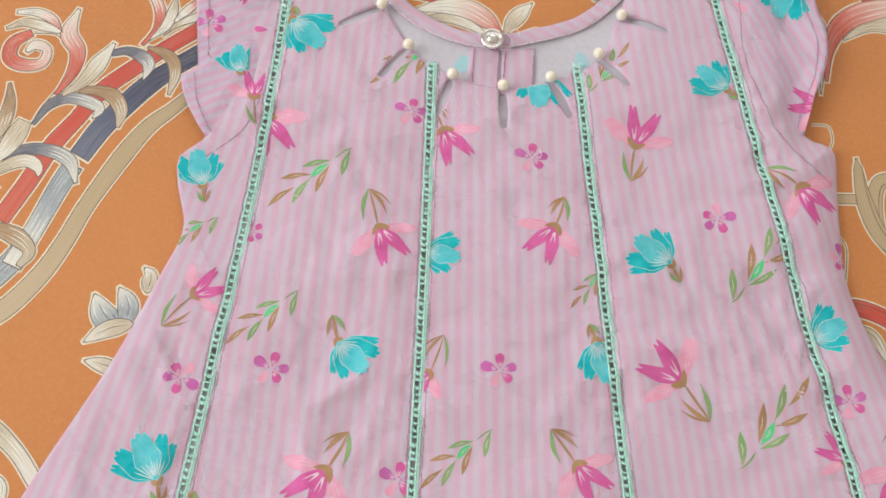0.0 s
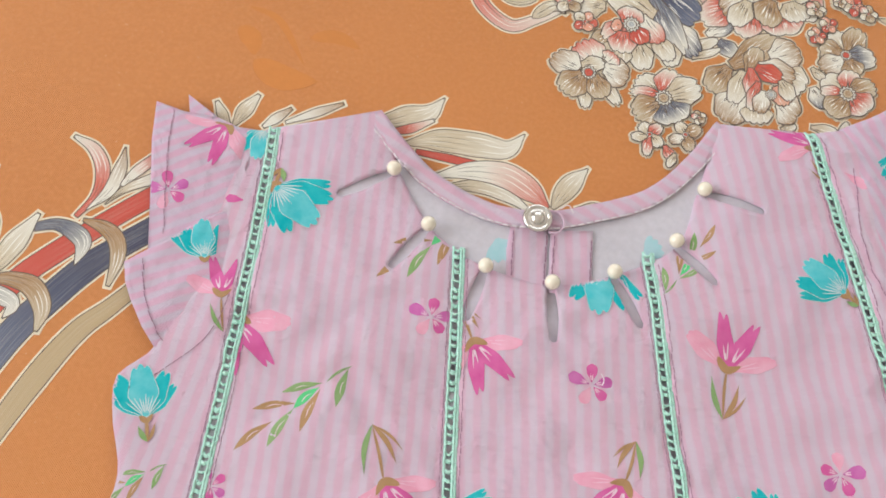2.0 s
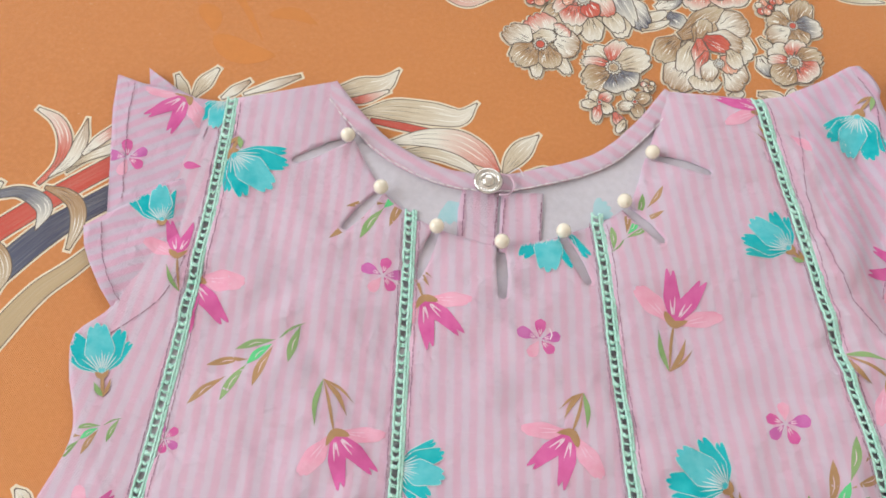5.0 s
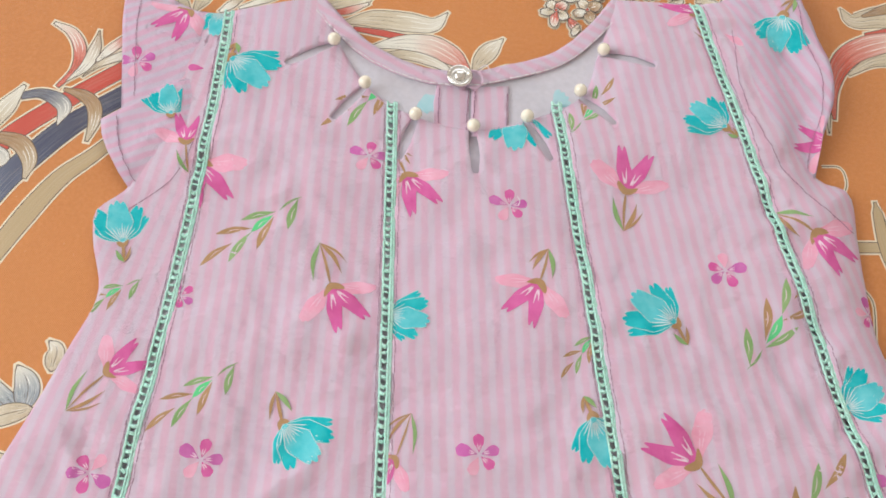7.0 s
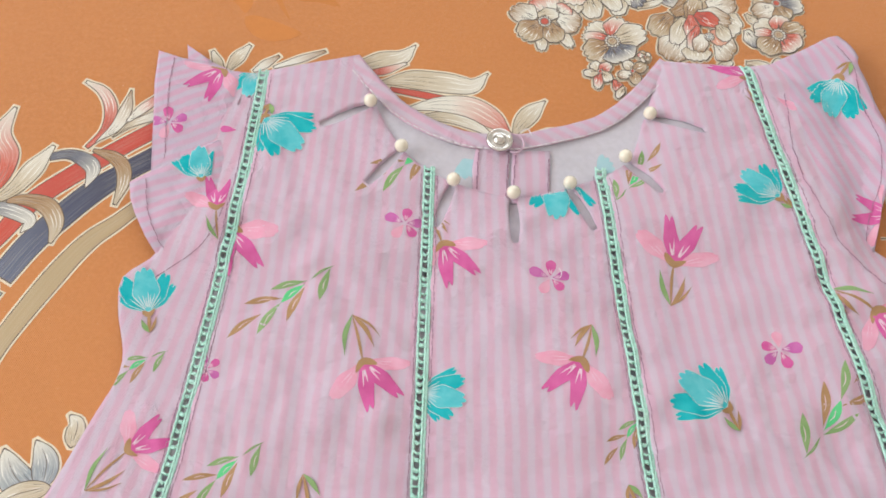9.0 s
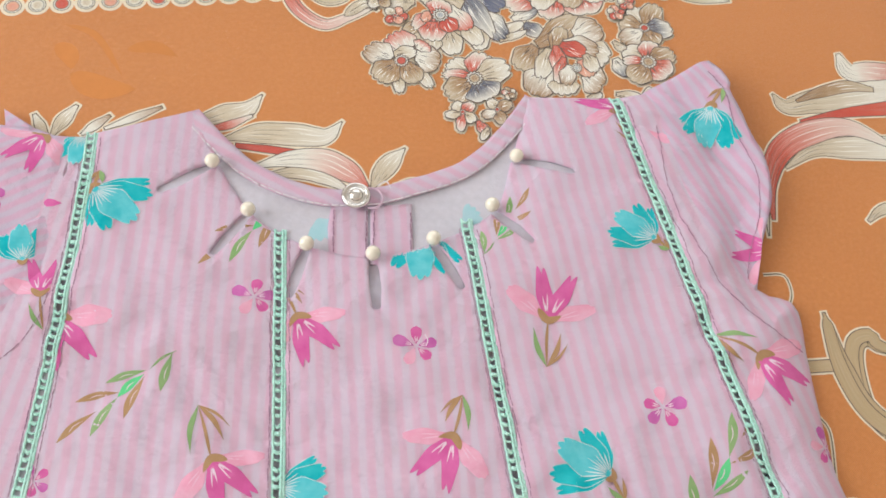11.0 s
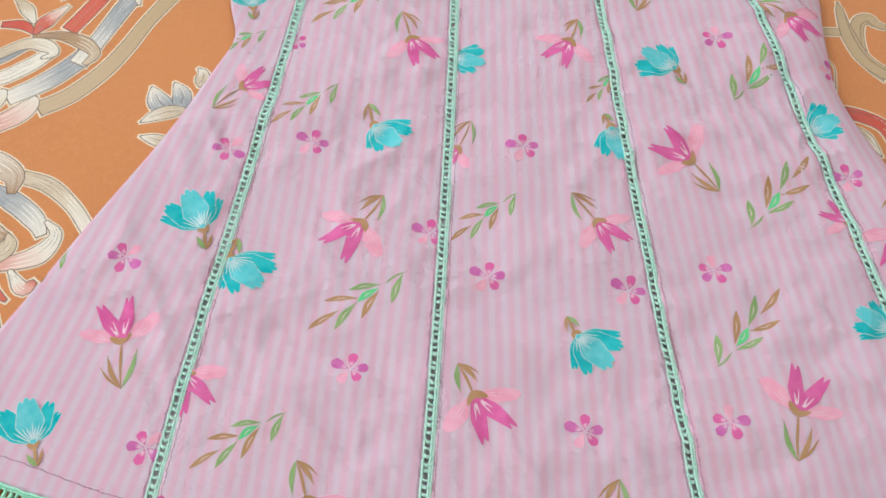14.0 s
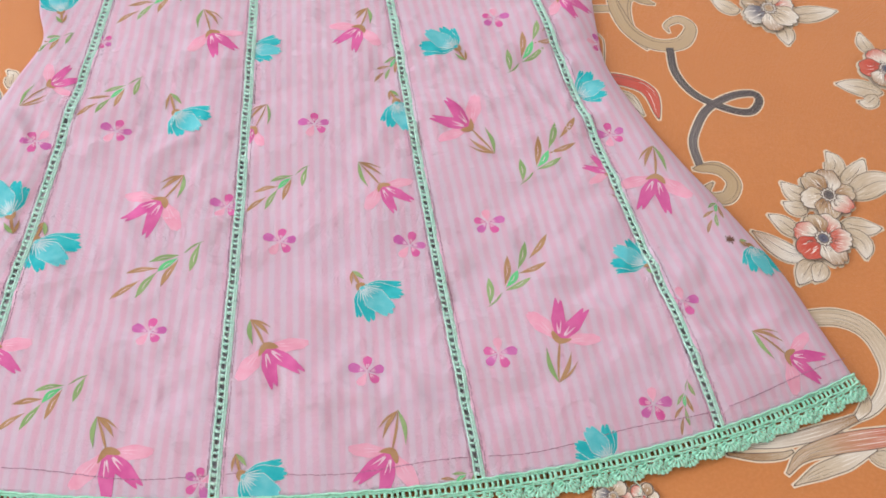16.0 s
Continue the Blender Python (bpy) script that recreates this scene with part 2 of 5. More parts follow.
class Sheet:
    """Collects flat shapes in millimetres, each with its own layer height, into one mesh."""

    def __init__(self):
        self.v, self.f, self.m, self.uv, self.mats, self.cuts_at = [], [], [], [], [], []

    def slot(self, mat):
        if mat not in self.mats:
            self.mats.append(mat)
        return self.mats.index(mat)

    def strip(self, spine, width, mat, z, extra=0.0, kind="leaf", across=3, notch=0.0):
        """width: one number shaped by the kind's outline, or the full width at every point."""
        n = len(spine)
        u = np.linspace(0, 1, n)
        d = np.gradient(spine, axis=0)
        d /= np.maximum(1e-9, np.hypot(d[:, 0], d[:, 1]))[:, None]
        nrm = np.column_stack([-d[:, 1], d[:, 0]])
        sp = spine.copy()
        if extra and kind != "band":
            sp[0] -= d[0] * extra
            sp[-1] += d[-1] * extra * 1.3
        half = (profile(kind, u) * width if np.isscalar(width) else width) / 2 + extra
        base, k = len(self.v), self.slot(mat)
        for i in range(n):
            for j in range(across + 1):
                t = j / across * 2 - 1
                p = sp[i] + nrm[i] * half[i] * t
                if notch and i == n - 1:
                    p = p - d[i] * notch * (1.0 if j % 2 else 0.0)
                self.v.append((p[0], p[1], z))
                self.uv.append((u[i], j / across))
        w = across + 1
        for i in range(n - 1):
            for j in range(across):
                a = base + i * w + j
                self.f.append((a, a + w, a + w + 1, a + 1))
                self.m.append(k)

    def lobed(self, base, tip, width, mat, z, extra=0.0, lobes=3, depth=0.08, narrow=0.25, bow=0.0, across=12, n=10, lean=0.0, power=0.6):
        """A petal from base to tip whose broad end is cut into lobes."""
        b, t = np.array(base, float), np.array(tip, float)
        length = np.hypot(*(t - b))
        d = (t - b) / length
        nn = np.array([-d[1], d[0]])
        at, k = len(self.v), self.slot(mat)
        for i in range(n):
            u = i / (n - 1)
            e = min(1.0, u / 0.68)
            half = width / 2 * (narrow + (1 - narrow) * e * e * (3 - 2 * e)) * (1 - 0.18 * max(0.0, u - 0.72) / 0.28) + extra
            for j in range(across + 1):
                q = j / across * 2 - 1
                bump = abs(math.sin(math.pi * lobes * (q + 1) / 2)) ** power
                end = 1 - 0.22 * abs(q) ** 2.8 - depth * (1 - bump) + lean * q
                p = b + d * (u * end * length + extra * (2 * u - 1)) + nn * (half * q + bow * length * u * u)
                self.v.append((p[0], p[1], z))
                self.uv.append((u, j / across))
        w = across + 1
        for i in range(n - 1):
            for j in range(across):
                a = at + i * w + j
                self.f.append((a, a + w, a + w + 1, a + 1))
                self.m.append(k)

    def disc(self, x, y, r, mat, z, n=18, wave=0.0, lobes=8):
        base, k = len(self.v), self.slot(mat)
        self.v.append((x, y, z))
        self.uv.append((0, 0.5))
        for i in range(n):
            a = 2 * math.pi * i / n
            q = r * (1 + wave * math.cos(lobes * a))
            self.v.append((x + q * math.cos(a), y + q * math.sin(a), z))
            self.uv.append((1, i / n))
        for i in range(n):
            self.f.append((base, base + 1 + i, base + 1 + (i + 1) % n))
            self.m.append(k)


def noise2(x, y, s, seed=0.0):
    return noise.noise(Vector((x * s, y * s, seed)))


def bed_z(x, y):
    """Height of the cover in metres at x, y in metres: slack waves and one long press fold."""
    z = 0.0005 * noise2(x, y, 4.0, 3.3)
    d = y - (0.048 + 0.02 * x)
    return z + 0.0008 * math.exp(-(d / 0.03) ** 2) * (1 if x < -0.1 or x > 0.17 else 0.2)


# ---- room and bed ----
H0, H1 = -0.55, 2.05
tagged(box_thing("floor", -1.9, -1.9, H0 - 0.1, 1.9, 2.1, H0, "floor_tile"), "plain grey floor under the bed", "floor", kind="structure")
tagged(box_thing("ceiling", -1.9, -1.9, H1, 1.9, 2.1, H1 + 0.1, "ceiling_paint"), "plain white painted ceiling over the room", "ceiling", kind="structure")
tagged(box_thing("wall_south", -1.9, -1.9, H0, 1.9, -1.8, H1, "wall_paint"), "plain off-white painted wall", "wall", kind="structure")
tagged(box_thing("wall_east", 1.8, -1.8, H0, 1.9, 2.0, H1, "wall_paint"), "plain off-white painted wall", "wall", kind="structure")
# Unseen walls, split round two openings assumed for the window lamps.
for nm, a in (("wall_north", (-1.9, 2.0, H0, 1.9, 2.1, 0.4)), ("wall_north_top", (-1.9, 2.0, 1.7, 1.9, 2.1, H1)), ("wall_north_side", (-1.9, 2.0, 0.4, -0.75, 2.1, 1.7)),
              ("wall_north_end", (0.95, 2.0, 0.4, 1.9, 2.1, 1.7)), ("wall_west", (-1.9, -1.8, H0, -1.8, 2.0, 0.4)), ("wall_west_top", (-1.9, -1.8, 1.7, -1.8, 2.0, H1)),
              ("wall_west_side", (-1.9, -1.8, 0.4, -1.8, -0.97, 1.7)), ("wall_west_end", (-1.9, 0.97, 0.4, -1.8, 2.0, 1.7))):
    tagged(box_thing(nm, *a, "wall_paint"), "plain off-white painted wall beside an assumed window opening", "wall", kind="structure")
tagged(box_thing("mattress", -0.95, -1.0, H0, 0.98, 1.0, -0.012, "mattress_ticking", 0.04), "pale mattress under a printed orange cover", "mattress")

axis = np.concatenate([np.linspace(-1.0, -0.4, 30), np.linspace(-0.396, 0.396, 240), np.linspace(0.4, 1.0, 30)])
n = len(axis)
gx, gy = np.meshgrid(axis + 0.05, axis * 1.02 + 0.07)
verts = [(x, y, bed_z(x, y) if abs(x - 0.05) < 0.95 and abs(y - 0.07) < 0.99 else bed_z(x, y) - 0.3) for x, y in zip(gx.ravel(), gy.ravel())]
faces = [(i * n + j, i * n + j + 1, (i + 1) * n + j + 1, (i + 1) * n + j) for i in range(n - 1) for j in range(n - 1)]
cover = tagged(new("bed_cover", mesh_of("bed_cover", verts, faces, ["orange_cover_cloth"])), "orange cotton bed cover printed with cream scrolls and flowers", "bed cover")

rng = random.Random(5)
LAYER = [0.15]
STEP = 0.002


def laid(sheet, name, label, parent=None):
    v = [(x * MM, y * MM, bed_z(x * MM, y * MM) + z * MM) for x, y, z in sheet.v]
    return part(name, mesh_of(name, v, sheet.f, sheet.mats, sheet.m, sheet.uv), parent or cover, label)


def inked(sh, spine, width, style, kind, across=4, halo=1.1, line=0.36):
    """One printed shape: light border, dark outline and shaded filling."""
    across = max(across, int(np.max(width) / 2.2))
    if halo:
        sh.strip(spine, width, "ink_border", 0.11, halo, kind, across)
    LAYER[0] += STEP
    sh.strip(spine, width, "ink_line", LAYER[0], line, kind, across)
    LAYER[0] += STEP
    sh.strip(spine, width, "ink_" + style, LAYER[0], 0.0, kind, across)


def hatch(sh, spine, width, kind, count=3, pale=True):
    """Fine dark and pale strokes along a printed shape."""
    k = len(spine)
    d = np.gradient(spine, axis=0)
    d /= np.maximum(1e-9, np.hypot(d[:, 0], d[:, 1]))[:, None]
    nn = np.column_stack([-d[:, 1], d[:, 0]])
    half = (profile(kind, np.linspace(0, 1, k)) * width if np.isscalar(width) else width) / 2
    LAYER[0] += STEP
    for j in range(count * 2):
        off = ((j + 0.5) / count - 1) * 0.8 + rng.uniform(-0.08, 0.08)
        light = pale and j % 2
        a = rng.uniform(0.45, 0.6) if light else rng.uniform(0.08, 0.2)
        b = a + rng.uniform(0.25, 0.4)
        i0, i1 = int(a * k), max(int(a * k) + 3, int(b * k))
        seg_ = (spine + nn * (half * off)[:, None])[i0:min(i1, k - 1)]
        if len(seg_) > 2:
            sh.strip(seg_, 0.3 if light else 0.17, "ink_hatch" if light else "ink_line", LAYER[0], 0.0, "leaf", 1)


def vein(sh, spine, w=0.28):
    LAYER[0] += STEP
    sh.strip(spine, w, "ink_line", LAYER[0], 0.0, "leaf", 1)


def swash(style, pts, label):
    """A printed leaf or band through points that each carry their own width: x, y, width."""
    sh = Sheet()
    p = np.array(pts, float)
    n = int(max(14, min(80, np.hypot(*np.diff(p[:, :2], axis=0).T).sum() / 1.2)))
    spine = spline(p[:, :2], n)
    s = np.concatenate([[0], np.cumsum(np.hypot(*np.diff(p[:, :2], axis=0).T))])
    width = np.interp(np.linspace(0, s[-1], n), s, p[:, 2])
    width = np.convolve(np.pad(width, 2, mode="edge"), np.ones(5) / 5, mode="valid")
    width[0], width[-1] = p[0, 2], p[-1, 2]
    inked(sh, spine, width, style, "leaf")
    if width.max() > 4 and style not in ("red", "navy", "sand"):
        hatch(sh, spine, width, "leaf", 3)
    return laid(sh, "printed_band" if "band" in label else "printed_leaf", label)


def ribbon(style, kind, width, pts):
    sh = Sheet()
    length = np.hypot(*np.diff(np.array(pts, float), axis=0).T).sum()
    spine = spline(pts, int(max(12, min(70, length / 1.5))))
    if style == "line":
        sh.strip(spine, 1.6, "ink_border", 0.11, 0.0, "band", 1)
        sh.strip(spine, 0.45, "ink_line", 0.14, 0.0, "band", 1)
        return laid(sh, "printed_line", "thin cream printed outline")
    inked(sh, spine, width, style, kind)
    if width > 4 and not (kind == "band" and style in ("red", "navy")) and style != "sand":
        hatch(sh, spine, width, kind, 2)
    if kind == "leaf" and width > 4.5:
        k = len(spine)
        vein(sh, spine[k // 8: k - k // 6] + np.array([0.3, 0.3]))
    if kind in ("tail", "band") and width > 5:
        d = np.gradient(spine, axis=0)
        d /= np.maximum(1e-9, np.hypot(d[:, 0], d[:, 1]))[:, None]
        off = np.column_stack([-d[:, 1], d[:, 0]]) * width * 0.27
        k = len(spine)
        vein(sh, (spine + off)[: int(k * 0.75)], 0.35)
    names = {"leaf": "printed_leaf", "tail": "printed_scroll", "band": "printed_band"}
    return laid(sh, names[kind], "%s printed %s on the cover" % (WORDS[style], {"leaf": "leaf", "tail": "scroll", "band": "band"}[kind]))


WORDS = {"charcoal": "dark charcoal", "sand": "sand-coloured", "cream": "cream", "tan": "tan and cream", "red": "red", "navy": "dark navy", "creamred": "cream and red", "redcream": "red and cream", "creamnavy": "cream and navy",
         "navycream": "navy and cream", "creamtan": "cream and tan", "bluecream": "grey-blue and cream"}


def inked_petal(sh, base, tip, width, style, halo=1.0, lobes=None):
    """One printed petal: light border, dark outline, shaded filling and fine strokes."""
    lobes = lobes or rng.choice((2, 3, 3, 4))
    depth, bow, lean = rng.uniform(0.05, 0.1), rng.uniform(-0.1, 0.1), rng.uniform(-0.05, 0.05)
    shape = dict(lobes=lobes, depth=depth, bow=bow, lean=lean, narrow=rng.uniform(0.3, 0.42))
    if halo:
        sh.lobed(base, tip, width, "ink_border", 0.11, halo, **shape)
    LAYER[0] += STEP
    sh.lobed(base, tip, width, "ink_line", LAYER[0], 0.42, **shape)
    LAYER[0] += STEP
    sh.lobed(base, tip, width, "ink_" + style, LAYER[0], 0.0, **shape)
    b, t = np.array(base, float), np.array(tip, float)
    nn = np.array([-(t - b)[1], (t - b)[0]])
    LAYER[0] += STEP
    for j in range(max(4, int(width / 1.1))):
        o = rng.uniform(-0.36, 0.36) * width / np.hypot(*nn)
        u0 = rng.uniform(0.05, 0.55)
        u1 = min(0.88, u0 + rng.uniform(0.2, 0.4))
        q = [b + (t - b) * u + nn * (o * (0.45 + 0.55 * min(1, u / 0.7)) + bow * u * u) for u in (u0, (u0 + u1) / 2, u1)]
        pale = u0 > 0.28
        sh.strip(spline(q, 6), 0.34 if pale else 0.3, "ink_hatch" if pale else "ink_line", LAYER[0], 0.0, "leaf", 1)


def eye_of(sh, x, y, r, style):
    """Beaded centre of a printed flower."""
    for q, mat, wave in ((1.2, "ink_line", 0.12), (0.98, "ink_bluecream", 0.16), (0.78, "ink_line", 0.06), (0.62, "ink_" + style, 0.1)):
        LAYER[0] += STEP
        sh.disc(x, y, r * q, mat, LAYER[0], 48, wave, 12)


def bloom(label, petals, eye, halo=1.0, lobes=None):
    """A flower from its own petals: base, tip, width and colours of each, the back ones first."""
    sheets = []
    for bx, by, tx, ty, w, style in petals:
        sheets.append(Sheet())
        inked_petal(sheets[-1], (bx, by), (tx, ty), w, style, halo, lobes)
    heart = Sheet()
    eye_of(heart, *eye)
    body = laid(heart, "printed_flower", label)
    for sh in sheets:
        laid(sh, "petal", "", body)
    return body


def flower(kind, x, y, r, turn):
    """A round flower with evenly set petals."""
    styles, eye, label = {"small": (["cream", "tan", "creamred"], "red", "small cream printed flower"), "smallred": (["red", "pinkred", "cream"], "red", "small red printed flower"),
                          "daisy": (["tan", "creamtan", "tan", "cream", "tan", "creamred"], "charcoal", "tan printed flower with a dark centre"),
                          "mixed": (["redcream", "cream", "tan", "navycream", "creamtan", "cream"], "tan", "cream, red and navy printed flower"),
                          "redmix": (["redcream", "tan", "creamred", "red", "creamtan", "redcream"], "navy", "red and tan printed flower with a dark centre")}[kind]
    tiny = kind in ("small", "smallred")
    petals = []
    for i in range(5 if tiny else 6):
        a = radians(turn + 360 * i / (5 if tiny else 6) + rng.uniform(-9, 9))
        q = r * rng.uniform(0.9, 1.06)
        petals.append((x + 0.1 * r * math.cos(a), y + 0.1 * r * math.sin(a), x + q * math.cos(a), y + q * math.sin(a), r * rng.uniform(0.76, 0.95), styles[i % len(styles)]))
    return bloom(label, petals, (x, y, r * (0.16 if tiny else 0.24), eye), 0.9 if tiny else 1.1, 1 if r < 7 else None)


def loose_leaf(bx, by, tx, ty, w, style):
    sh = Sheet()
    inked_petal(sh, (bx, by), (tx, ty), w, style, 1.0, 1)
    return laid(sh, "printed_leaf", "%s printed filler leaf" % WORDS[style])


def bead(x, y, style):
    sh = Sheet()
    sh.disc(x, y, 4.9, "ink_border", 0.11, 22)
    for r, mat in ((3.55, "ink_line"), (3.25, "ink_cream"), (2.75, "ink_line"), (2.45, "ink_" + style)):
        LAYER[0] += STEP
        sh.disc(x, y, r, mat, LAYER[0], 22)
    laid(sh, "printed_bead", "round printed bead in a row")


for i in range(-7, 16):
    bead(-158 + 9.5 * i, 294 + 1.35 * i, ("red", "cream", "pinkred", "cream")[(i + 2) % 4])
ribbon('cream', 'leaf', 11.7, [(301, 157), (315, 160), (332, 164)])
ribbon('cream', 'leaf', 10.1, [(296, 150), (298, 144), (298, 135)])
ribbon('cream', 'leaf', 9.5, [(274, 160), (268, 161), (259, 167)])
ribbon('cream', 'leaf', 11.1, [(345, 103), (333, 106), (320, 108)])
ribbon('cream', 'leaf', 8.1, [(347, 132), (343, 138), (342, 147)])
ribbon('cream', 'leaf', 7.8, [(341, 101), (335, 95), (330, 96)])
ribbon('cream', 'leaf', 10.5, [(303, 44), (307, 53), (304, 60)])
ribbon('cream', 'leaf', 10.4, [(308, 39), (317, 47), (323, 56)])
ribbon('cream', 'leaf', 14.1, [(310, 32), (327, 42), (342, 41)])
ribbon('cream', 'leaf', 10.7, [(291, 33), (283, 32), (276, 39)])
ribbon('cream', 'leaf', 8.9, [(287, 24), (280, 24), (275, 27)])
ribbon('cream', 'leaf', 10.0, [(303, 16), (314, 14), (323, 14)])
ribbon('cream', 'leaf', 11.1, [(302, 11), (311, 5), (311, -4)])
ribbon('creamtan', 'leaf', 10.3, [(282, -1), (273, -3), (256, 9)])
ribbon('cream', 'leaf', 9.3, [(280, 7), (272, 15), (266, 19)])
ribbon('cream', 'leaf', 10.2, [(284, -6), (278, -14), (274, -20)])
ribbon('cream', 'leaf', 8.5, [(288, -7), (285, -14), (282, -18)])
# banded scroll
LAYER[0] = 0.15
swash('red', [(-113, 210, 7.2), (-127, 198, 7.2), (-143, 183, 7.8), (-156, 169, 7.8), (-164, 154, 7.2), (-172, 140, 8.1), (-179, 121, 8.1), (-187, 102, 8.1)], 'red printed band')
swash('navy', [(-111, 197, 8.6), (-125, 185, 8.6), (-135, 175, 9.9), (-144, 163, 9.9), (-152, 151, 10.0), (-159, 136, 9.4)], 'dark navy printed band')
swash('bluecream', [(-161, 131, 8.9), (-165, 120, 8.9), (-171, 100, 8.1), (-177, 82, 8.9)], 'grey-blue printed band')
swash('sand', [(-105, 185, 4.2), (-121, 165, 5.7), (-131, 154, 7.1), (-140, 138, 8.1), (-151, 113, 7.0), (-157, 95, 7.6), (-164, 79, 8.2), (-175, 63, 8.6), (-187, 53, 8.4)], 'sand-coloured printed band')
swash('navycream', [(-155, 189, 3.0), (-148, 191, 4.0), (-141, 189, 6.3), (-137, 185, 6.1), (-138, 177, 0.0)], 'navy and cream printed leaf')
swash('tan', [(-139, 194, 1.0), (-131, 192, 5.1), (-126, 188, 5.8), (-124, 181, 5.1), (-125, 171, 1.0)], 'tan and cream printed leaf')
swash('navycream', [(-183, 149, 1.4), (-178, 159, 4.2), (-170, 164, 5.4), (-161, 163, 6.0), (-155, 160, 5.4), (-157, 155, 0.0)], 'navy and cream printed leaf')
swash('tan', [(-166, 168, 2.2), (-158, 169, 5.0), (-150, 167, 7.2), (-145, 160, 6.3), (-145, 152, 1.0)], 'tan and cream printed leaf')
swash('navycream', [(-195, 130, 2.2), (-185, 136, 4.5), (-173, 137, 6.0), (-163, 133, 6.4), (-158, 123, 1.0)], 'navy and cream printed leaf')
swash('cream', [(-197, 122, 2.8), (-188, 129, 5.8), (-181, 131, 6.0), (-176, 128, 5.0), (-175, 124, 0.0)], 'cream printed leaf')
swash('cream', [(-187, 150, 5.8), (-189, 144, 9.4), (-192, 136, 8.1), (-195, 129, 1.4)], 'cream printed leaf')
swash('tan', [(-198, 168, 1.0), (-196, 159, 5.0), (-196, 149, 6.3), (-198, 139, 2.2)], 'tan and cream printed leaf')
swash('cream', [(-173, 165, 1.4), (-165, 173, 5.7), (-160, 183, 8.1), (-155, 194, 1.0)], 'pale cream printed leaf')
swash('redcream', [(-176, 165, 1.4), (-171, 177, 5.4), (-171, 188, 7.1), (-177, 197, 8.0), (-175, 210, 1.0)], 'red and cream printed leaf')
swash('creamred', [(-203, 205, 1.4), (-194, 206, 4.0), (-186, 203, 4.5), (-181, 197, 1.4)], 'cream and red printed leaf')
swash('cream', [(-206, 196, 1.0), (-198, 200, 4.1), (-189, 199, 5.1), (-181, 197, 1.4)], 'cream printed leaf')
swash('redcream', [(-194, 195, 3.6), (-201, 189, 6.4), (-201, 181, 6.4), (-194, 178, 6.1), (-186, 180, 5.0), (-185, 187, 3.6), (-191, 189, 5.4), (-194, 185, 1.4)], 'red and cream printed curl')
swash('redcream', [(-142, 195, 1.4), (-137, 204, 3.2), (-137, 214, 5.1), (-142, 222, 4.2), (-150, 226, 1.0)], 'red and cream printed leaf')
swash('creamtan', [(-139, 198, 0.0), (-133, 206, 4.5), (-131, 215, 5.1), (-131, 224, 0.0)], 'cream and tan printed leaf')
swash('cream', [(-133, 201, 0.0), (-127, 208, 2.8), (-117, 214, 4.5)], 'cream printed leaf')
swash('creamred', [(-129, 209, 1.0), (-125, 215, 4.2), (-119, 222, 3.6)], 'cream and red printed leaf')
ribbon('line', 'band', 0.7, [(-193, 195), (-182, 195), (-174, 186), (-174, 173), (-179, 162), (-183, 152)])
# leaf sprig
LAYER[0] = 0.15
ribbon('bluecream', 'leaf', 10.5, [(-124, 59), (-133, 64), (-139, 73)])
ribbon('bluecream', 'leaf', 8.7, [(-123, 61), (-124, 70), (-129, 77)])
ribbon('cream', 'leaf', 7.2, [(-120, 62), (-131, 58), (-139, 52)])
ribbon('cream', 'leaf', 6.3, [(-117, 76), (-117, 84), (-120, 87)])
ribbon('cream', 'leaf', 6.1, [(-121, 41), (-130, 43), (-137, 44)])
# lower scrolls
LAYER[0] = 0.15
swash('bluecream', [(-174, 92, 8.5), (-178, 83, 9.9), (-189, 69, 10.0), (-203, 57, 8.1)], 'grey-blue printed band')
swash('creamred', [(-192, 87, 6.4), (-200, 77, 7.8), (-214, 66, 7.6), (-243, 55, 8.9)], 'cream and red printed band')
swash('bluecream', [(-205, 90, 5.7), (-214, 81, 7.2), (-226, 73, 5.8), (-246, 64, 5.8)], 'grey-blue printed band')
swash('redcream', [(-237, 35, 4.1), (-218, 37, 6.3), (-205, 41, 8.9), (-195, 49, 10.0), (-191, 56, 7.8), (-191, 60, 1.4)], 'red and cream printed leaf')
swash('cream', [(-228, 40, 9.2), (-221, 46, 10.6), (-218, 50, 8.5), (-216, 57, 1.4)], 'cream printed leaf')
swash('cream', [(-213, 42, 1.4), (-210, 50, 7.8), (-207, 57, 8.6), (-206, 62, 2.2)], 'cream printed leaf')
swash('cream', [(-183, 16, 6.1), (-170, 13, 7.1), (-157, 4, 5.8), (-147, -7, 5.7)], 'cream printed band')
swash('bluecream', [(-200, 10, 5.1), (-183, 3, 9.2), (-171, -5, 8.6), (-166, -12, 4.2)], 'grey-blue printed leaf')
swash('creamtan', [(-228, 19, 7.3), (-212, 21, 9.8), (-198, 22, 11.0), (-187, 16, 10.0), (-185, 7, 3.2)], 'cream and tan printed leaf')
swash('cream', [(-218, 9, 9.5), (-207, 9, 10.4), (-201, 8, 10.4), (-197, 3, 1.4)], 'cream printed leaf')
swash('creamtan', [(-216, -4, 8.1), (-201, -7, 9.0), (-188, -12, 8.1), (-181, -15, 5.1)], 'cream and tan printed band')
swash('creamred', [(-166, -5, 1.4), (-160, -11, 5.0), (-164, -21, 9.2), (-175, -27, 6.7), (-187, -31, 2.0)], 'cream and red printed leaf')
swash('cream', [(-180, -13, 1.0), (-178, -19, 7.2), (-184, -25, 8.1), (-195, -24, 7.3), (-209, -22, 5.1)], 'cream printed leaf')
swash('creamred', [(-174, -30, 1.4), (-166, -38, 7.0), (-162, -34, 2.2)], 'cream and red printed leaf')
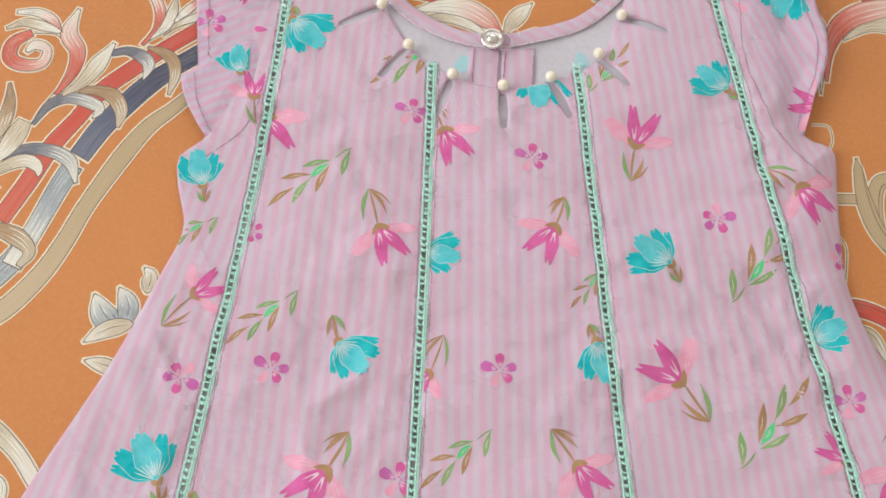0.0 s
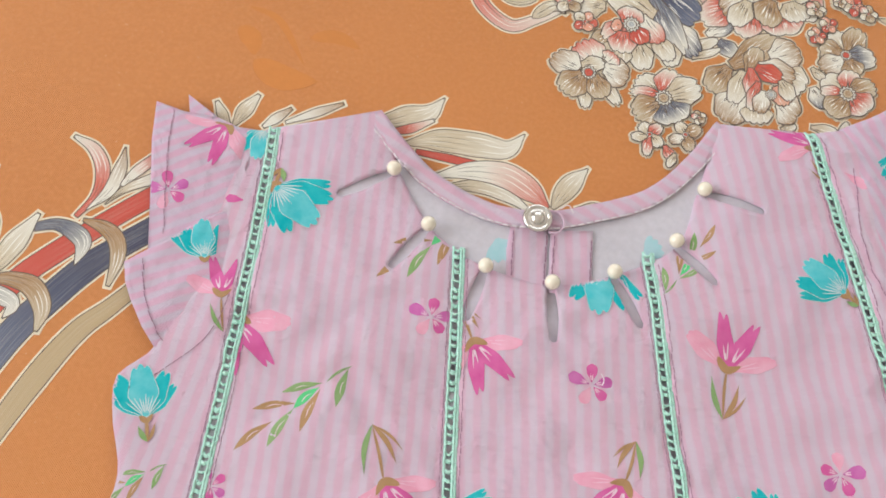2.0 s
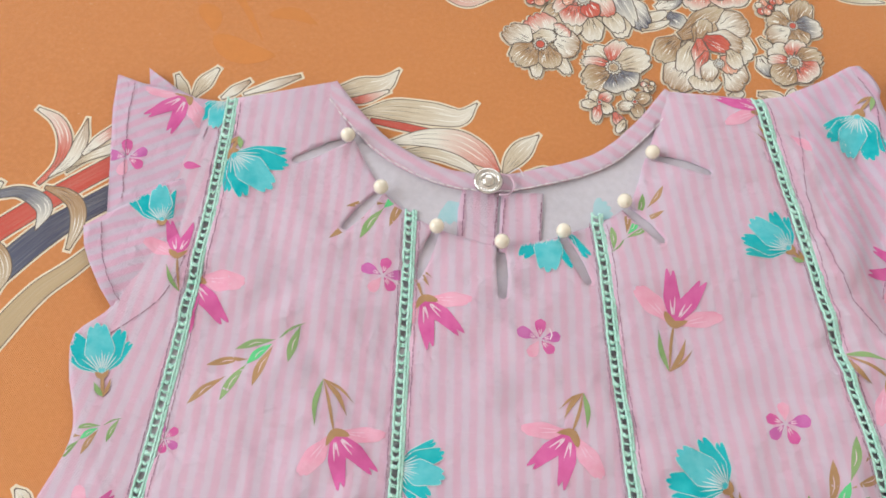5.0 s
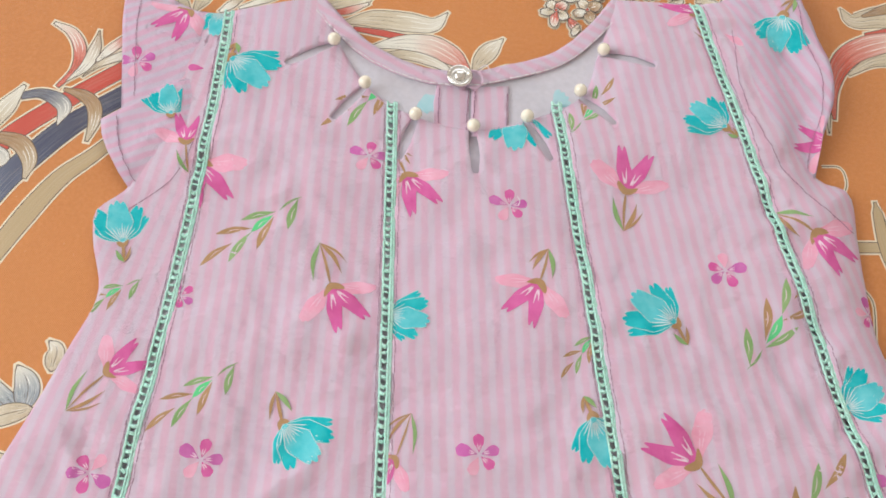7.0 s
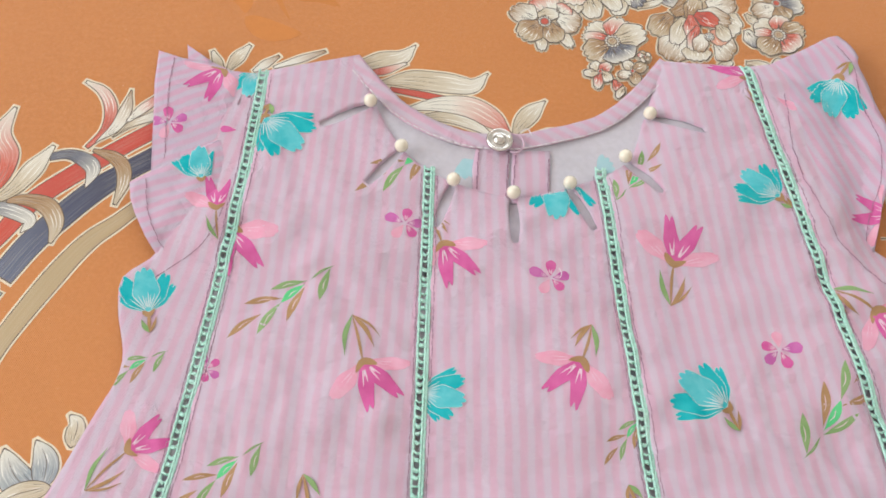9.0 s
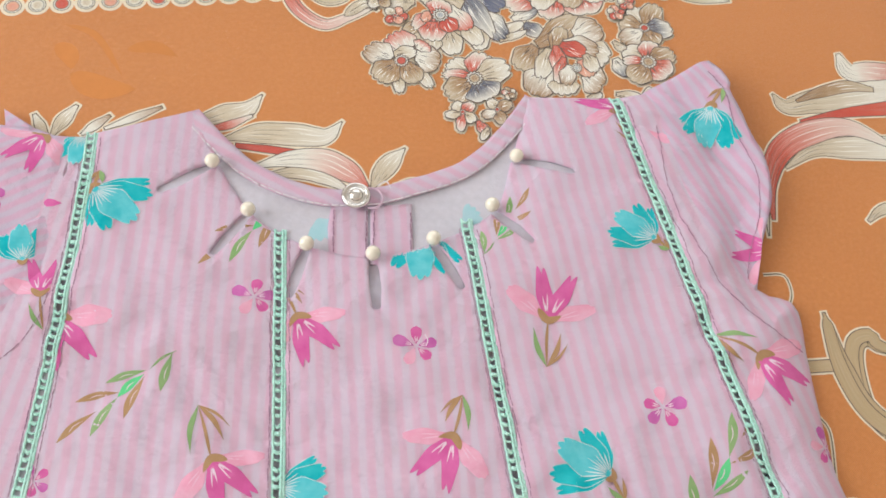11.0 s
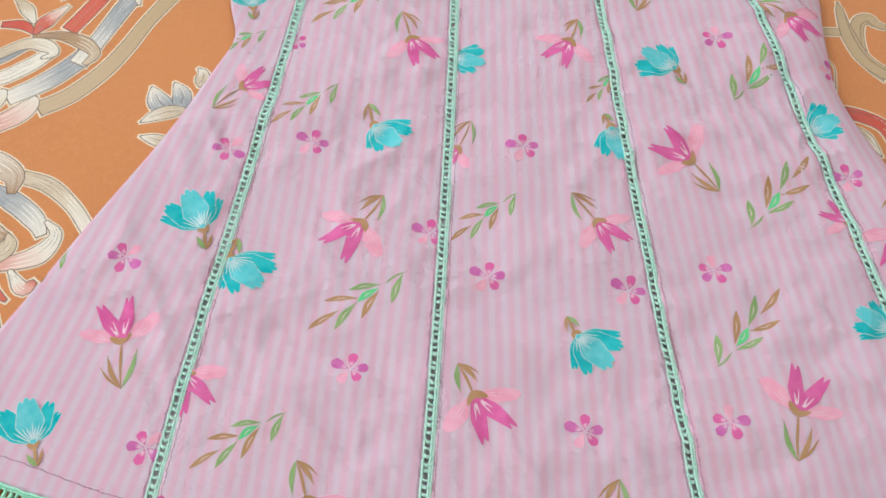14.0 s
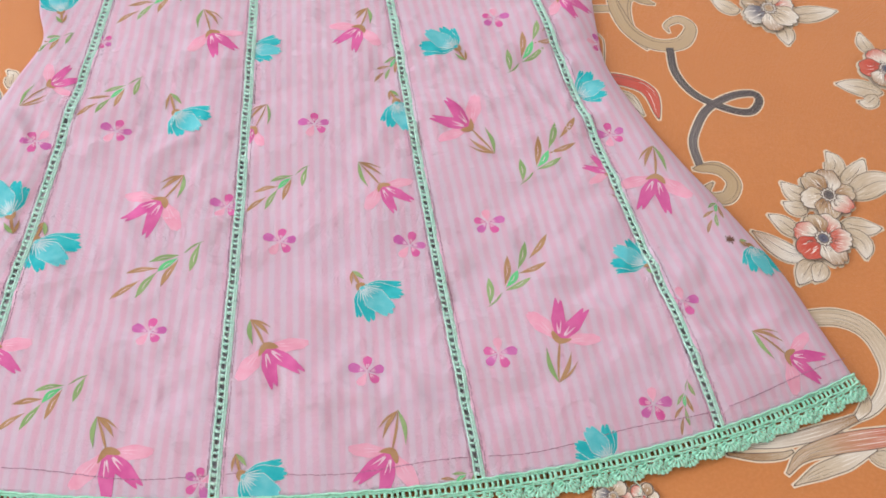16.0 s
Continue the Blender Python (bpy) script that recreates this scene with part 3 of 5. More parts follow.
swash('cream', [(-184, -44, 1.4), (-175, -50, 3.6), (-169, -58, 1.0)], 'cream printed leaf')
swash('red', [(-199, -40, 2.2), (-192, -36, 5.8), (-186, -31, 1.4)], 'red printed leaf')
swash('red', [(-185, -30, 1.4), (-180, -39, 7.8), (-171, -44, 1.0)], 'red printed leaf')
swash('cream', [(-219, 119, 1.0), (-211, 112, 7.2), (-205, 104, 1.4)], 'cream printed leaf')
swash('red', [(-220, 101, 3.2), (-210, 102, 6.0), (-202, 97, 1.0)], 'red printed leaf')
swash('redcream', [(-203, 97, 1.4), (-200, 105, 8.5), (-192, 117, 1.4)], 'red and cream printed leaf')
swash('tan', [(-203, 96, 1.4), (-190, 98, 5.1), (-178, 95, 8.1), (-171, 89, 5.1), (-174, 82, 2.2)], 'tan and cream printed leaf')
swash('cream', [(-221, 77, 4.5), (-206, 90, 5.8), (-196, 91, 8.1), (-190, 87, 4.1), (-195, 83, 1.0)], 'cream printed leaf')
ribbon('cream', 'leaf', 5.8, [(-115, -132), (-109, -137), (-99, -133)])
ribbon('cream', 'leaf', 5.9, [(-156, -127), (-151, -128), (-145, -125)])
ribbon('cream', 'leaf', 5.3, [(-60, -139), (-57, -144), (-57, -148)])
ribbon('cream', 'leaf', 5.8, [(-56, -139), (-49, -143), (-44, -147)])
ribbon('tan', 'leaf', 4.0, [(-42, -142), (-26, -142), (-4, -141)])
# right scrolls
LAYER[0] = 0.15
swash('creamred', [(227, 298, 1.4), (230, 289, 8.6), (240, 288, 13.0), (254, 286, 15.8)], 'cream and red printed leaf')
swash('cream', [(194, 275, 0.0), (199, 269, 7.3), (211, 272, 11.0), (227, 275, 15.1), (248, 279, 13.2)], 'cream printed leaf')
swash('tan', [(204, 272, 1.0), (215, 277, 5.0), (228, 281, 6.0), (239, 280, 2.0)], 'tan and cream printed leaf')
swash('red', [(204, 262, 1.0), (223, 267, 4.0), (246, 271, 7.0)], 'red printed leaf')
swash('cream', [(194, 239, 1.0), (207, 248, 6.0), (222, 250, 10.2), (244, 251, 11.2)], 'cream printed leaf')
swash('redcream', [(185, 215, 1.0), (186, 232, 6.0), (193, 247, 9.9), (206, 256, 11.2), (224, 260, 8.2), (241, 252, 2.2)], 'red and cream printed leaf')
swash('cream', [(174, 255, 1.0), (181, 248, 5.0), (183, 238, 6.3), (183, 225, 3.2), (182, 208, 0.0)], 'cream printed leaf')
swash('cream', [(224, 216, 1.0), (230, 221, 4.1), (240, 224, 5.0)], 'cream printed leaf')
ribbon('sand', 'band', 4.3, [(182, 154), (193, 155), (204, 156)])
ribbon('sand', 'tail', 6.6, [(224, 161), (216, 164), (214, 167), (208, 164), (206, 153), (208, 138), (216, 126)])
ribbon('line', 'band', 0.7, [(177, 191), (185, 191), (187, 184), (185, 178)])
ribbon('line', 'band', 0.6, [(189, 136), (192, 130), (191, 114)])
ribbon('cream', 'leaf', 3.6, [(157, 326), (167, 324), (182, 324)])
ribbon('sand', 'tail', 7.8, [(198, 176), (201, 156), (208, 139), (221, 130), (236, 132), (243, 144), (237, 150), (229, 145), (230, 140)])
ribbon('charcoal', 'band', 3.8, [(229, 128), (230, 110), (239, 95), (256, 86), (268, 85), (274, 93), (271, 98), (258, 95), (244, 85), (236, 71), (233, 60), (235, 46)])
ribbon('sand', 'tail', 7.1, [(231, 45), (244, 46), (251, 38), (247, 29), (239, 28), (236, 32), (240, 37)])
ribbon('red', 'tail', 7.5, [(184, 104), (202, 102), (214, 95), (217, 77)])
ribbon('cream', 'leaf', 5.0, [(191, 93), (202, 91), (209, 79)])
# scroll below the hem
LAYER[0] = 0.15
swash('cream', [(273, -38, 7.1), (289, -37, 8.5), (301, -42, 9.2), (307, -53, 8.9), (307, -67, 7.1), (297, -81, 5.0), (283, -89, 2.2)], 'cream printed scroll band')
swash('cream', [(292, -72, 1.0), (293, -81, 5.4), (282, -91, 0.0)], 'cream printed leaf')
swash('creamtan', [(222, -105, 1.0), (234, -101, 3.2), (250, -99, 5.0), (269, -94, 6.1), (287, -87, 3.0)], 'cream and tan printed leaf')
swash('tan', [(226, -105, 1.0), (239, -106, 3.2), (250, -105, 3.0), (255, -103, 1.0)], 'tan and cream printed leaf')
swash('cream', [(290, -101, 2.2), (293, -105, 7.2), (304, -106, 8.2)], 'cream printed leaf')
swash('cream', [(253, -118, 0.0), (265, -112, 6.3), (278, -107, 7.1), (293, -101, 1.0)], 'cream printed leaf')
swash('tanred', [(251, -113, 1.0), (259, -105, 5.4), (273, -100, 8.1), (288, -97, 9.1), (307, -94, 8.0)], 'tan and red printed leaf')
# neck acanthus
LAYER[0] = 0.15
swash('cream', [(-40, 247, 6.3), (-30, 251, 11.7), (-22, 255, 7.2), (-17, 262, 0.0)], 'cream printed leaf')
swash('redcream', [(-37, 245, 1.0), (-29, 247, 4.1), (-20, 252, 1.0)], 'red and cream printed leaf')
swash('cream', [(-29, 241, 1.4), (-17, 244, 9.1), (-2, 244, 10.0), (9, 244, 7.3), (15, 251, 0.0)], 'cream printed leaf')
swash('red', [(-25, 238, 2.0), (-13, 237, 3.2), (-3, 236, 3.0), (9, 236, 0.0)], 'red printed leaf')
swash('cream', [(-17, 224, 0.0), (-2, 227, 5.0), (10, 225, 5.4), (19, 220, 1.4)], 'cream printed leaf')
swash('creamred', [(-17, 229, 1.0), (-4, 233, 7.1), (9, 233, 10.2), (19, 228, 9.4), (26, 222, 1.4)], 'cream and red printed leaf')
swash('cream', [(28, 222, 1.0), (31, 228, 7.2), (35, 234, 7.8), (40, 240, 0.0)], 'cream printed leaf')
swash('cream', [(37, 223, 1.0), (43, 225, 3.0), (48, 225, 1.0)], 'cream printed leaf')
swash('cream', [(-96, 239, 1.4), (-99, 243, 4.2), (-102, 248, 1.0)], 'cream printed leaf')
swash('cream', [(-94, 239, 1.0), (-91, 246, 6.4), (-87, 253, 1.0)], 'cream printed leaf')
swash('creamtan', [(-83, 240, 1.0), (-79, 244, 4.2), (-74, 249, 1.0)], 'cream and tan printed leaf')
swash('creamtan', [(-75, 243, 1.0), (-64, 249, 3.6), (-55, 254, 1.0)], 'cream and tan printed leaf')
# curl by the bead row
LAYER[0] = 0.15
ribbon('redcream', 'tail', 5.5, [(-16, 341), (-13, 325), (-7, 308), (5, 299), (15, 303), (26, 309)])
ribbon('cream', 'tail', 5.7, [(-8, 326), (-1, 317), (6, 312), (13, 315), (14, 325), (9, 328), (3, 324), (4, 319)])
ribbon('cream', 'leaf', 5.1, [(14, 304), (22, 311), (27, 308)])
# bouquet leaves
LAYER[0] = 0.15
LAYER[0] = 0.15
loose_leaf(85, 307, 95, 314, 6.7, 'creamnavy')
loose_leaf(90, 305, 97, 299, 7.8, 'navycream')
loose_leaf(77, 298, 89, 306, 5.4, 'cream')
loose_leaf(79, 295, 90, 302, 3.2, 'cream')
loose_leaf(128, 298, 133, 292, 4.2, 'cream')
loose_leaf(128, 289, 132, 280, 7.8, 'creamnavy')
loose_leaf(115, 268, 121, 270, 4.0, 'cream')
loose_leaf(127, 271, 137, 270, 4.1, 'cream')
loose_leaf(138, 267, 142, 275, 3.6, 'cream')
bloom('red and cream printed rose', [(100, 343, 88, 352, 20.1, 'tan'), (112, 342, 113, 358, 21.2, 'cream'), (123, 344, 130, 358, 15.3, 'tan'), (94, 327, 83, 334, 19.2, 'redcream'), (95, 322, 82, 314, 13.9, 'redcream'), (127, 337, 131, 323, 9.4, 'redcream'), (103, 320, 101, 308, 12.2, 'redcream'), (115, 321, 118, 312, 18.0, 'redcream'), (127, 330, 128, 320, 9.5, 'cream'), (106, 339, 93, 342, 22.8, 'cream'), (105, 331, 92, 318, 17.2, 'creamtan'), (102, 326, 96, 313, 10.3, 'cream'), (118, 336, 128, 337, 16.0, 'cream'), (109, 334, 106, 342, 15.0, 'cream'), (117, 334, 121, 343, 9.8, 'creamnavy'), (119, 328, 123, 319, 13.6, 'cream'), (112, 328, 107, 316, 13.0, 'tan')], (114, 331, 2.2, 'bluecream'))
bloom('cream and navy printed rose with a red heart', [(61, 329, 83, 316, 18.8, 'navy'), (58, 330, 72, 336, 15.3, 'navycream'), (71, 310, 82, 297, 12.0, 'creamnavy'), (46, 320, 35, 326, 13.0, 'creamnavy'), (43, 314, 32, 314, 13.0, 'cream'), (62, 322, 74, 295, 12.2, 'navycream'), (70, 300, 72, 290, 8.5, 'cream'), (64, 304, 70, 292, 8.6, 'cream'), (57, 299, 61, 287, 10.3, 'cream'), (48, 303, 41, 294, 10.6, 'tan'), (50, 299, 47, 287, 13.2, 'cream'), (63, 312, 43, 320, 16.8, 'cream'), (58, 312, 64, 299, 10.8, 'creamred'), (51, 308, 44, 298, 9.9, 'redcream'), (51, 303, 51, 293, 12.0, 'redcream'), (52, 307, 55, 315, 11.2, 'redcream'), (55, 306, 60, 299, 8.6, 'red'), (50, 305, 46, 306, 6.1, 'pinkred')], (54, 307, 3.0, 'bluecream'))
bloom('tan printed rose with a red heart', [(95, 294, 115, 308, 12.5, 'tan'), (111, 300, 123, 305, 15.3, 'creamtan'), (115, 294, 125, 288, 15.3, 'cream'), (94, 293, 85, 282, 12.0, 'tan'), (114, 280, 122, 275, 14.8, 'creamtan'), (99, 282, 91, 269, 15.3, 'creamtan'), (105, 278, 105, 269, 13.2, 'cream'), (102, 292, 106, 304, 8.2, 'tan'), (106, 295, 121, 293, 12.6, 'creamtan'), (100, 292, 95, 277, 8.2, 'cream'), (103, 294, 103, 279, 7.3, 'redcream'), (105, 295, 115, 290, 8.9, 'red'), (106, 288, 102, 275, 6.3, 'redcream'), (113, 287, 117, 279, 8.6, 'pinkred'), (115, 290, 120, 282, 7.1, 'cream'), (108, 284, 106, 274, 7.1, 'creamtan')], (111, 283, 2.0, 'bluecream'))
bloom('tan printed flower seen from the side', [(43, 280, 50, 269, 5.7, 'cream'), (37, 274, 37, 266, 5.0, 'cream'), (41, 286, 34, 296, 14.9, 'creamred'), (34, 283, 24, 289, 12.1, 'creamtan'), (44, 285, 54, 283, 13.6, 'creamtan'), (45, 288, 48, 292, 8.5, 'creamred'), (40, 281, 43, 271, 10.3, 'tan'), (36, 281, 28, 272, 12.7, 'tan'), (35, 285, 44, 287, 7.1, 'cream')], (38, 282, 2.6, 'red'))
bloom('cream, red and navy printed flower', [(68, 276, 57, 282, 12.1, 'cream'), (68, 276, 55, 275, 6.0, 'redcream'), (68, 276, 72, 288, 12.4, 'redcream'), (69, 276, 83, 281, 13.2, 'cream'), (67, 273, 57, 265, 13.9, 'tan'), (69, 273, 74, 265, 16.4, 'navycream')], (68, 275, 3.0, 'tan'))
bloom('tan printed flower with a red centre', [(142, 306, 138, 317, 10.3, 'cream'), (141, 306, 131, 307, 11.4, 'tan'), (141, 304, 132, 297, 9.8, 'creamtan'), (143, 307, 149, 319, 10.3, 'tan'), (143, 306, 154, 307, 11.0, 'navycream'), (143, 304, 146, 297, 10.0, 'tan')], (142, 306, 2.0, 'red'))
bloom('cream, red and tan printed flower', [(142, 288, 133, 295, 12.8, 'cream'), (141, 288, 131, 287, 6.0, 'redcream'), (142, 289, 144, 299, 10.0, 'redcream'), (143, 289, 153, 294, 10.4, 'tan'), (143, 287, 150, 281, 14.2, 'redcream'), (141, 286, 135, 277, 11.7, 'tan')], (142, 288, 3.0, 'tan'))
bloom('small cream and red printed flower', [(63, 258, 59, 262, 5.7, 'cream'), (63, 258, 67, 263, 5.0, 'redcream'), (63, 258, 67, 253, 5.7, 'cream'), (63, 257, 61, 249, 4.1, 'redcream'), (62, 257, 56, 256, 4.0, 'cream')], (63, 258, 1.0, 'red'))
bloom('small tan printed flower', [(77, 260, 74, 265, 5.0, 'cream'), (77, 260, 83, 264, 5.4, 'tan'), (77, 260, 79, 253, 5.4, 'tan'), (76, 259, 71, 256, 4.5, 'creamtan')], (77, 260, 1.0, 'red'))
loose_leaf(69, 254, 73, 247, 4.5, 'redcream')
loose_leaf(73, 251, 71, 245, 3.2, 'cream')
flower('small', 28, 314, 6.1, 20)
flower('smallred', 35, 305, 5.1, 0)
flower('small', 130, 326, 4.1, 10)
flower('smallred', 135, 319, 4.1, 30)
flower('small', 141, 341, 5.1, 0)
flower('small', 150, 341, 4.1, 40)
flower('smallred', 146, 330, 5.1, 60)
flower('smallred', 130, 313, 4.1, 20)
flower('smallred', 131, 345, 4.0, 50)
flower('small', 140, 331, 3.0, 15)
flower('small', 82, 268, 3.0, 35)
flower('small', 152, 327, 4.1, 0)
flower('small', 137, 350, 4.0, 0)
flower('smallred', 147, 352, 4.0, 0)
flower('mixed', 291, 162, 17.0, 30)
flower('redmix', 351, 120, 15.3, 0)
flower('daisy', 299, 32, 15.0, 15)
flower('redmix', 291, 6, 15.7, 50)
flower('mixed', 174, -125, 8.1, 0)
flower('small', 187, -125, 6.2, 0)
for pts, w in (([(-98, 292), (-85, 287), (-72, 268)], 3.0), ([(-92, 268), (-80, 262), (-66, 262)], 11.0), ([(-72, 281), (-62, 283), (-52, 279)], 6.0), ([(-100, 282), (-94, 277), (-92, 270)], 8.0)):
    sh = Sheet()
    sh.strip(spline(pts, 14), w, "ink_faint", 0.05)
    laid(sh, "printed_shadow_leaf", "faint darker printed leaf")

# ---- dress ----
NECK = spline([(-40, 252), (-37, 245), (-29, 226), (-16, 207), (-4, 199), (7, 194), (29, 191), (52, 198), (74, 212), (81, 233), (85, 248), (88, 265)], 90)
BACKNECK = spline([(-40, 252), (-28, 239), (-15, 228), (4, 220), (22, 219), (38, 223), (61, 233), (76, 248), (88, 266)], 60)
SEAMS = [np.polyfit([p[1] for p in s], [p[0] for p in s], 3) for s in (
    [(-78, 238), (-78, 207), (-77, 163), (-79, 107), (-82, 75), (-86, 10), (-87, -25), (-90, -90), (-92, -127)],
    [(-5, 200), (-2, 150), (1, 110), (4, 55), (7, -10), (10, -95), (11, -130)],
    [(64, 207), (70, 160), (75, 130), (83, 88), (93, 25), (100, -21), (110, -79), (119, -119)],
    [(125, 265), (134, 222), (146, 183), (160, 125), (173, 82), (188, 27), (200, -15), (212, -59), (224, -94)])]
HEM = np.polyfit([-192, -159, -92, -51, -14, 11, 64, 118, 160, 204, 225, 256, 288], [-107, -115, -127, -132, -132, -130, -126, -119, -112, -101, -94, -82, -67], 4)
LEFT = spline([(-93, 237), (-99, 215), (-104, 190), (-107, 168), (-103, 153), (-108, 146), (-114, 139), (-112, 126), (-106, 106), (-112, 84), (-125, 44), (-145, -2), (-168, -58), (-192, -107)], 90)
RIGHT = spline([(139, 270), (152, 262), (164, 242), (169, 215), (169, 192), (174, 182), (186, 177), (187, 156), (188, 135), (191, 110), (204, 81), (222, 50), (244, 19), (264, -13), (277, -42), (288, -67)], 90)
OUTLINE = np.vstack([LEFT, np.column_stack([np.linspace(-192, 288, 60), np.polyval(HEM, np.linspace(-192, 288, 60))]), RIGHT[::-1], NECK[::-1]])
PEARLS = [(-32, 227), (-17, 207), (5, 194), (29, 191), (51, 198), (73, 213), (83, 235)]
TIPS = [(-50, 216), (-28, 191), (0, 175), (31, 171), (61, 180), (87, 199), (104, 229)]


def seam_x(k, y):
    return np.polyval(SEAMS[k], y)


def distance_to(line, p, closed=False):
    a = line if not closed else np.vstack([line, line[:1]])
    best = np.full(len(p), 1e9)
    for s, e in zip(a[:-1], a[1:]):
        d = e - s
        t = np.clip(((p - s) @ d) / max(1e-9, d @ d), 0, 1)
        best = np.minimum(best, np.hypot(*(p - s - t[:, None] * d).T))
    return best


def inside(poly, p):
    x, y = p[:, 0], p[:, 1]
    r = np.zeros(len(p), bool)
    for (x0, y0), (x1, y1) in zip(poly, np.roll(poly, -1, axis=0)):
        c = (y0 > y) != (y1 > y)
        r ^= c & (x < (x1 - x0) * (y - y0) / (y1 - y0 + 1e-12) + x0)
    return r


CREASES = [((-85, -43), (-40, -24), 0.7, 1.6), ((-40, -15), (20, 5), 0.5, 6.0), ((110, 45), (170, 60), 0.9, 7.0), ((30, 140), (34, 60), 0.8, 6.0), ((-60, 80), (-15, 95), 0.8, 6.0),
           ((-110, 55), (-92, 30), 1.2, 4.0), ((20, 40), (80, 30), 0.8, 8.0), ((-70, 160), (-40, 150), 0.6, 5.0), ((150, -30), (180, 10), 0.8, 7.0), ((-95, 20), (-97, -5), 1.0, 4.0),
           ((90, 215), (120, 196), 0.6, 4.0), ((75, 182), (110, 172), 0.5, 4.0), ((-70, -100), (-60, -128), 0.9, 5.0), ((40, -40), (48, -110), 0.8, 7.0)]


def rumple(x, y):
    """Sharp-backed little folds, in patches."""
    a = noise2(x * 0.75 + 0.35 * y, y - 0.25 * x, 0.034, 11.3)
    b = noise2(x + 0.5 * y, y * 0.8 - 0.5 * x, 0.062, 5.9)
    patch = min(1.0, max(0.0, 0.45 + 1.6 * noise2(x, y, 0.016, 21.0)))
    under_arm = math.exp(-(((x + 95) / 22) ** 2 + ((y - 70) / 60) ** 2)) + math.exp(-(((x - 165) / 25) ** 2 + ((y - 150) / 50) ** 2))
    return (1.5 * (1 - 3.2 * abs(a)) + 0.9 * (1 - 3.0 * abs(b))) * (0.25 + 0.75 * patch + 0.5 * under_arm) * 0.9


def cloth_z(p):
    """Height of the front of the dress in millimetres over the cover, for points in millimetres."""
    p = np.asarray(p, float)
    edge = np.clip(np.minimum(distance_to(OUTLINE, p) / 17.0, (p[:, 1] - np.polyval(HEM, p[:, 0])) / 38.0), 0, 1)
    z = 3.0 + np.clip(2.6 + 0.017 * (p[:, 0] - 50), 0.3, 6.0) * edge * (2 - edge)
    for (a, b, h, w) in CREASES:
        d = distance_to(np.array([a, b], float), p)
        z += h * np.exp(-(d / w) ** 2) * edge
    for k in range(4):
        d = np.abs(p[:, 0] - seam_x(k, p[:, 1]))
        z += 0.5 * np.exp(-(d / 8.0) ** 2) * np.sin(p[:, 1] / 1.9 + 3 * np.sin(p[:, 1] / 17.0 + k)) * np.clip((d - 2) / 3, 0, 1)
        z += -0.5 * np.exp(-(d / 5.0) ** 2)
    z += edge * np.array([rumple(x, y) for x, y in p])
    z += edge * np.array([2.4 * noise2(x * 0.4, y + 0.12 * x, 0.04, 1.7) + 1.0 * noise2(x * 0.75, y, 0.085, 6.2) + 0.14 * noise2(x, y, 0.2, 9.4) for x, y in p])
    return np.maximum(z, 2.7)


def over_cover(p, z):
    return [(x * MM, y * MM, bed_z(x * MM, y * MM) + h * MM) for (x, y), h in zip(p, z)]


dress = tagged(new("dress"), "pink striped cotton dress with floral print and mint crochet lace", "dress")
dress.location = (0, 0, 0)


def cloth_panel(name, poly, holes, height, grain, mat, label, parent, pitch=1.8, origin=(0, 0), thick=1.6):
    """A flat-cut cloth piece: outline and cut-outs in millimetres, laid over the height function."""
    from mathutils.geometry import delaunay_2d_cdt
    poly = np.asarray(poly, float)
    lo, hi = poly.min(0), poly.max(0)
    gx, gy = np.meshgrid(np.arange(lo[0], hi[0], pitch), np.arange(lo[1], hi[1], pitch))
    gx[1::2] += pitch / 2
    g = np.column_stack([gx.ravel(), gy.ravel()])
    keep = inside(poly, g) & (distance_to(poly, g, True) > pitch * 0.45)
    for h in holes:
        keep &= ~inside(h, g) & (distance_to(h, g, True) > pitch * 0.4)
    pts, edges = list(map(Vector, poly)), [(i, (i + 1) % len(poly)) for i in range(len(poly))]
    for h in holes:
        k = len(pts)
        pts += list(map(Vector, h))
        edges += [(k + i, k + (i + 1) % len(h)) for i in range(len(h))]
    pts += list(map(Vector, g[keep]))
    vs, _, fs, *_ = delaunay_2d_cdt(pts, edges, [], 0, 1e-5)
    p = np.array([tuple(v) for v in vs])
    cen = np.array([p[list(f)].mean(0) for f in fs])
    ok = inside(poly, cen)
    for h in holes:
        ok &= ~inside(h, cen)
    fs = [tuple(f) for f, o in zip(fs, ok) if o]
    z = height(p)
    v = over_cover(p, z)
    a = radians(grain)
    uv = [(((x - origin[0]) * math.cos(a) + (y - origin[1]) * math.sin(a)) * MM, (-(x - origin[0]) * math.sin(a) + (y - origin[1]) * math.cos(a)) * MM) for x, y in p]
    count = {}
    for f in fs:
        for i in range(3):
            e = (f[i], f[(i + 1) % 3])
            count[e] = 1
    rim = [e for e in count if (e[1], e[0]) not in count]
    low = {}
    for e in rim:
        for i in e:
            if i not in low:
                low[i] = len(v)
                x, y, zz = v[i]
                v.append((x, y, zz - thick * MM))
                uv.append(uv[i])
    fs += [(e[1], e[0], low[e[0]], low[e[1]]) for e in rim]
    return part(name, mesh_of(name, v, fs, [mat], None, uv), parent, label)


def seam_line(k, y0, y1, off, n=60):
    y = np.linspace(y0, y1, n)
    return np.column_stack([seam_x(k, y) + off, y])


def hem_line(x0, x1, n=40):
    x = np.linspace(x0, x1, n)
    return np.column_stack([x, np.polyval(HEM, x)])


def hem_at(k, off):
    y = -120.0
    for _ in range(6):
        y = np.polyval(HEM, seam_x(k, y) + off)
    return y


GAP = 2.0


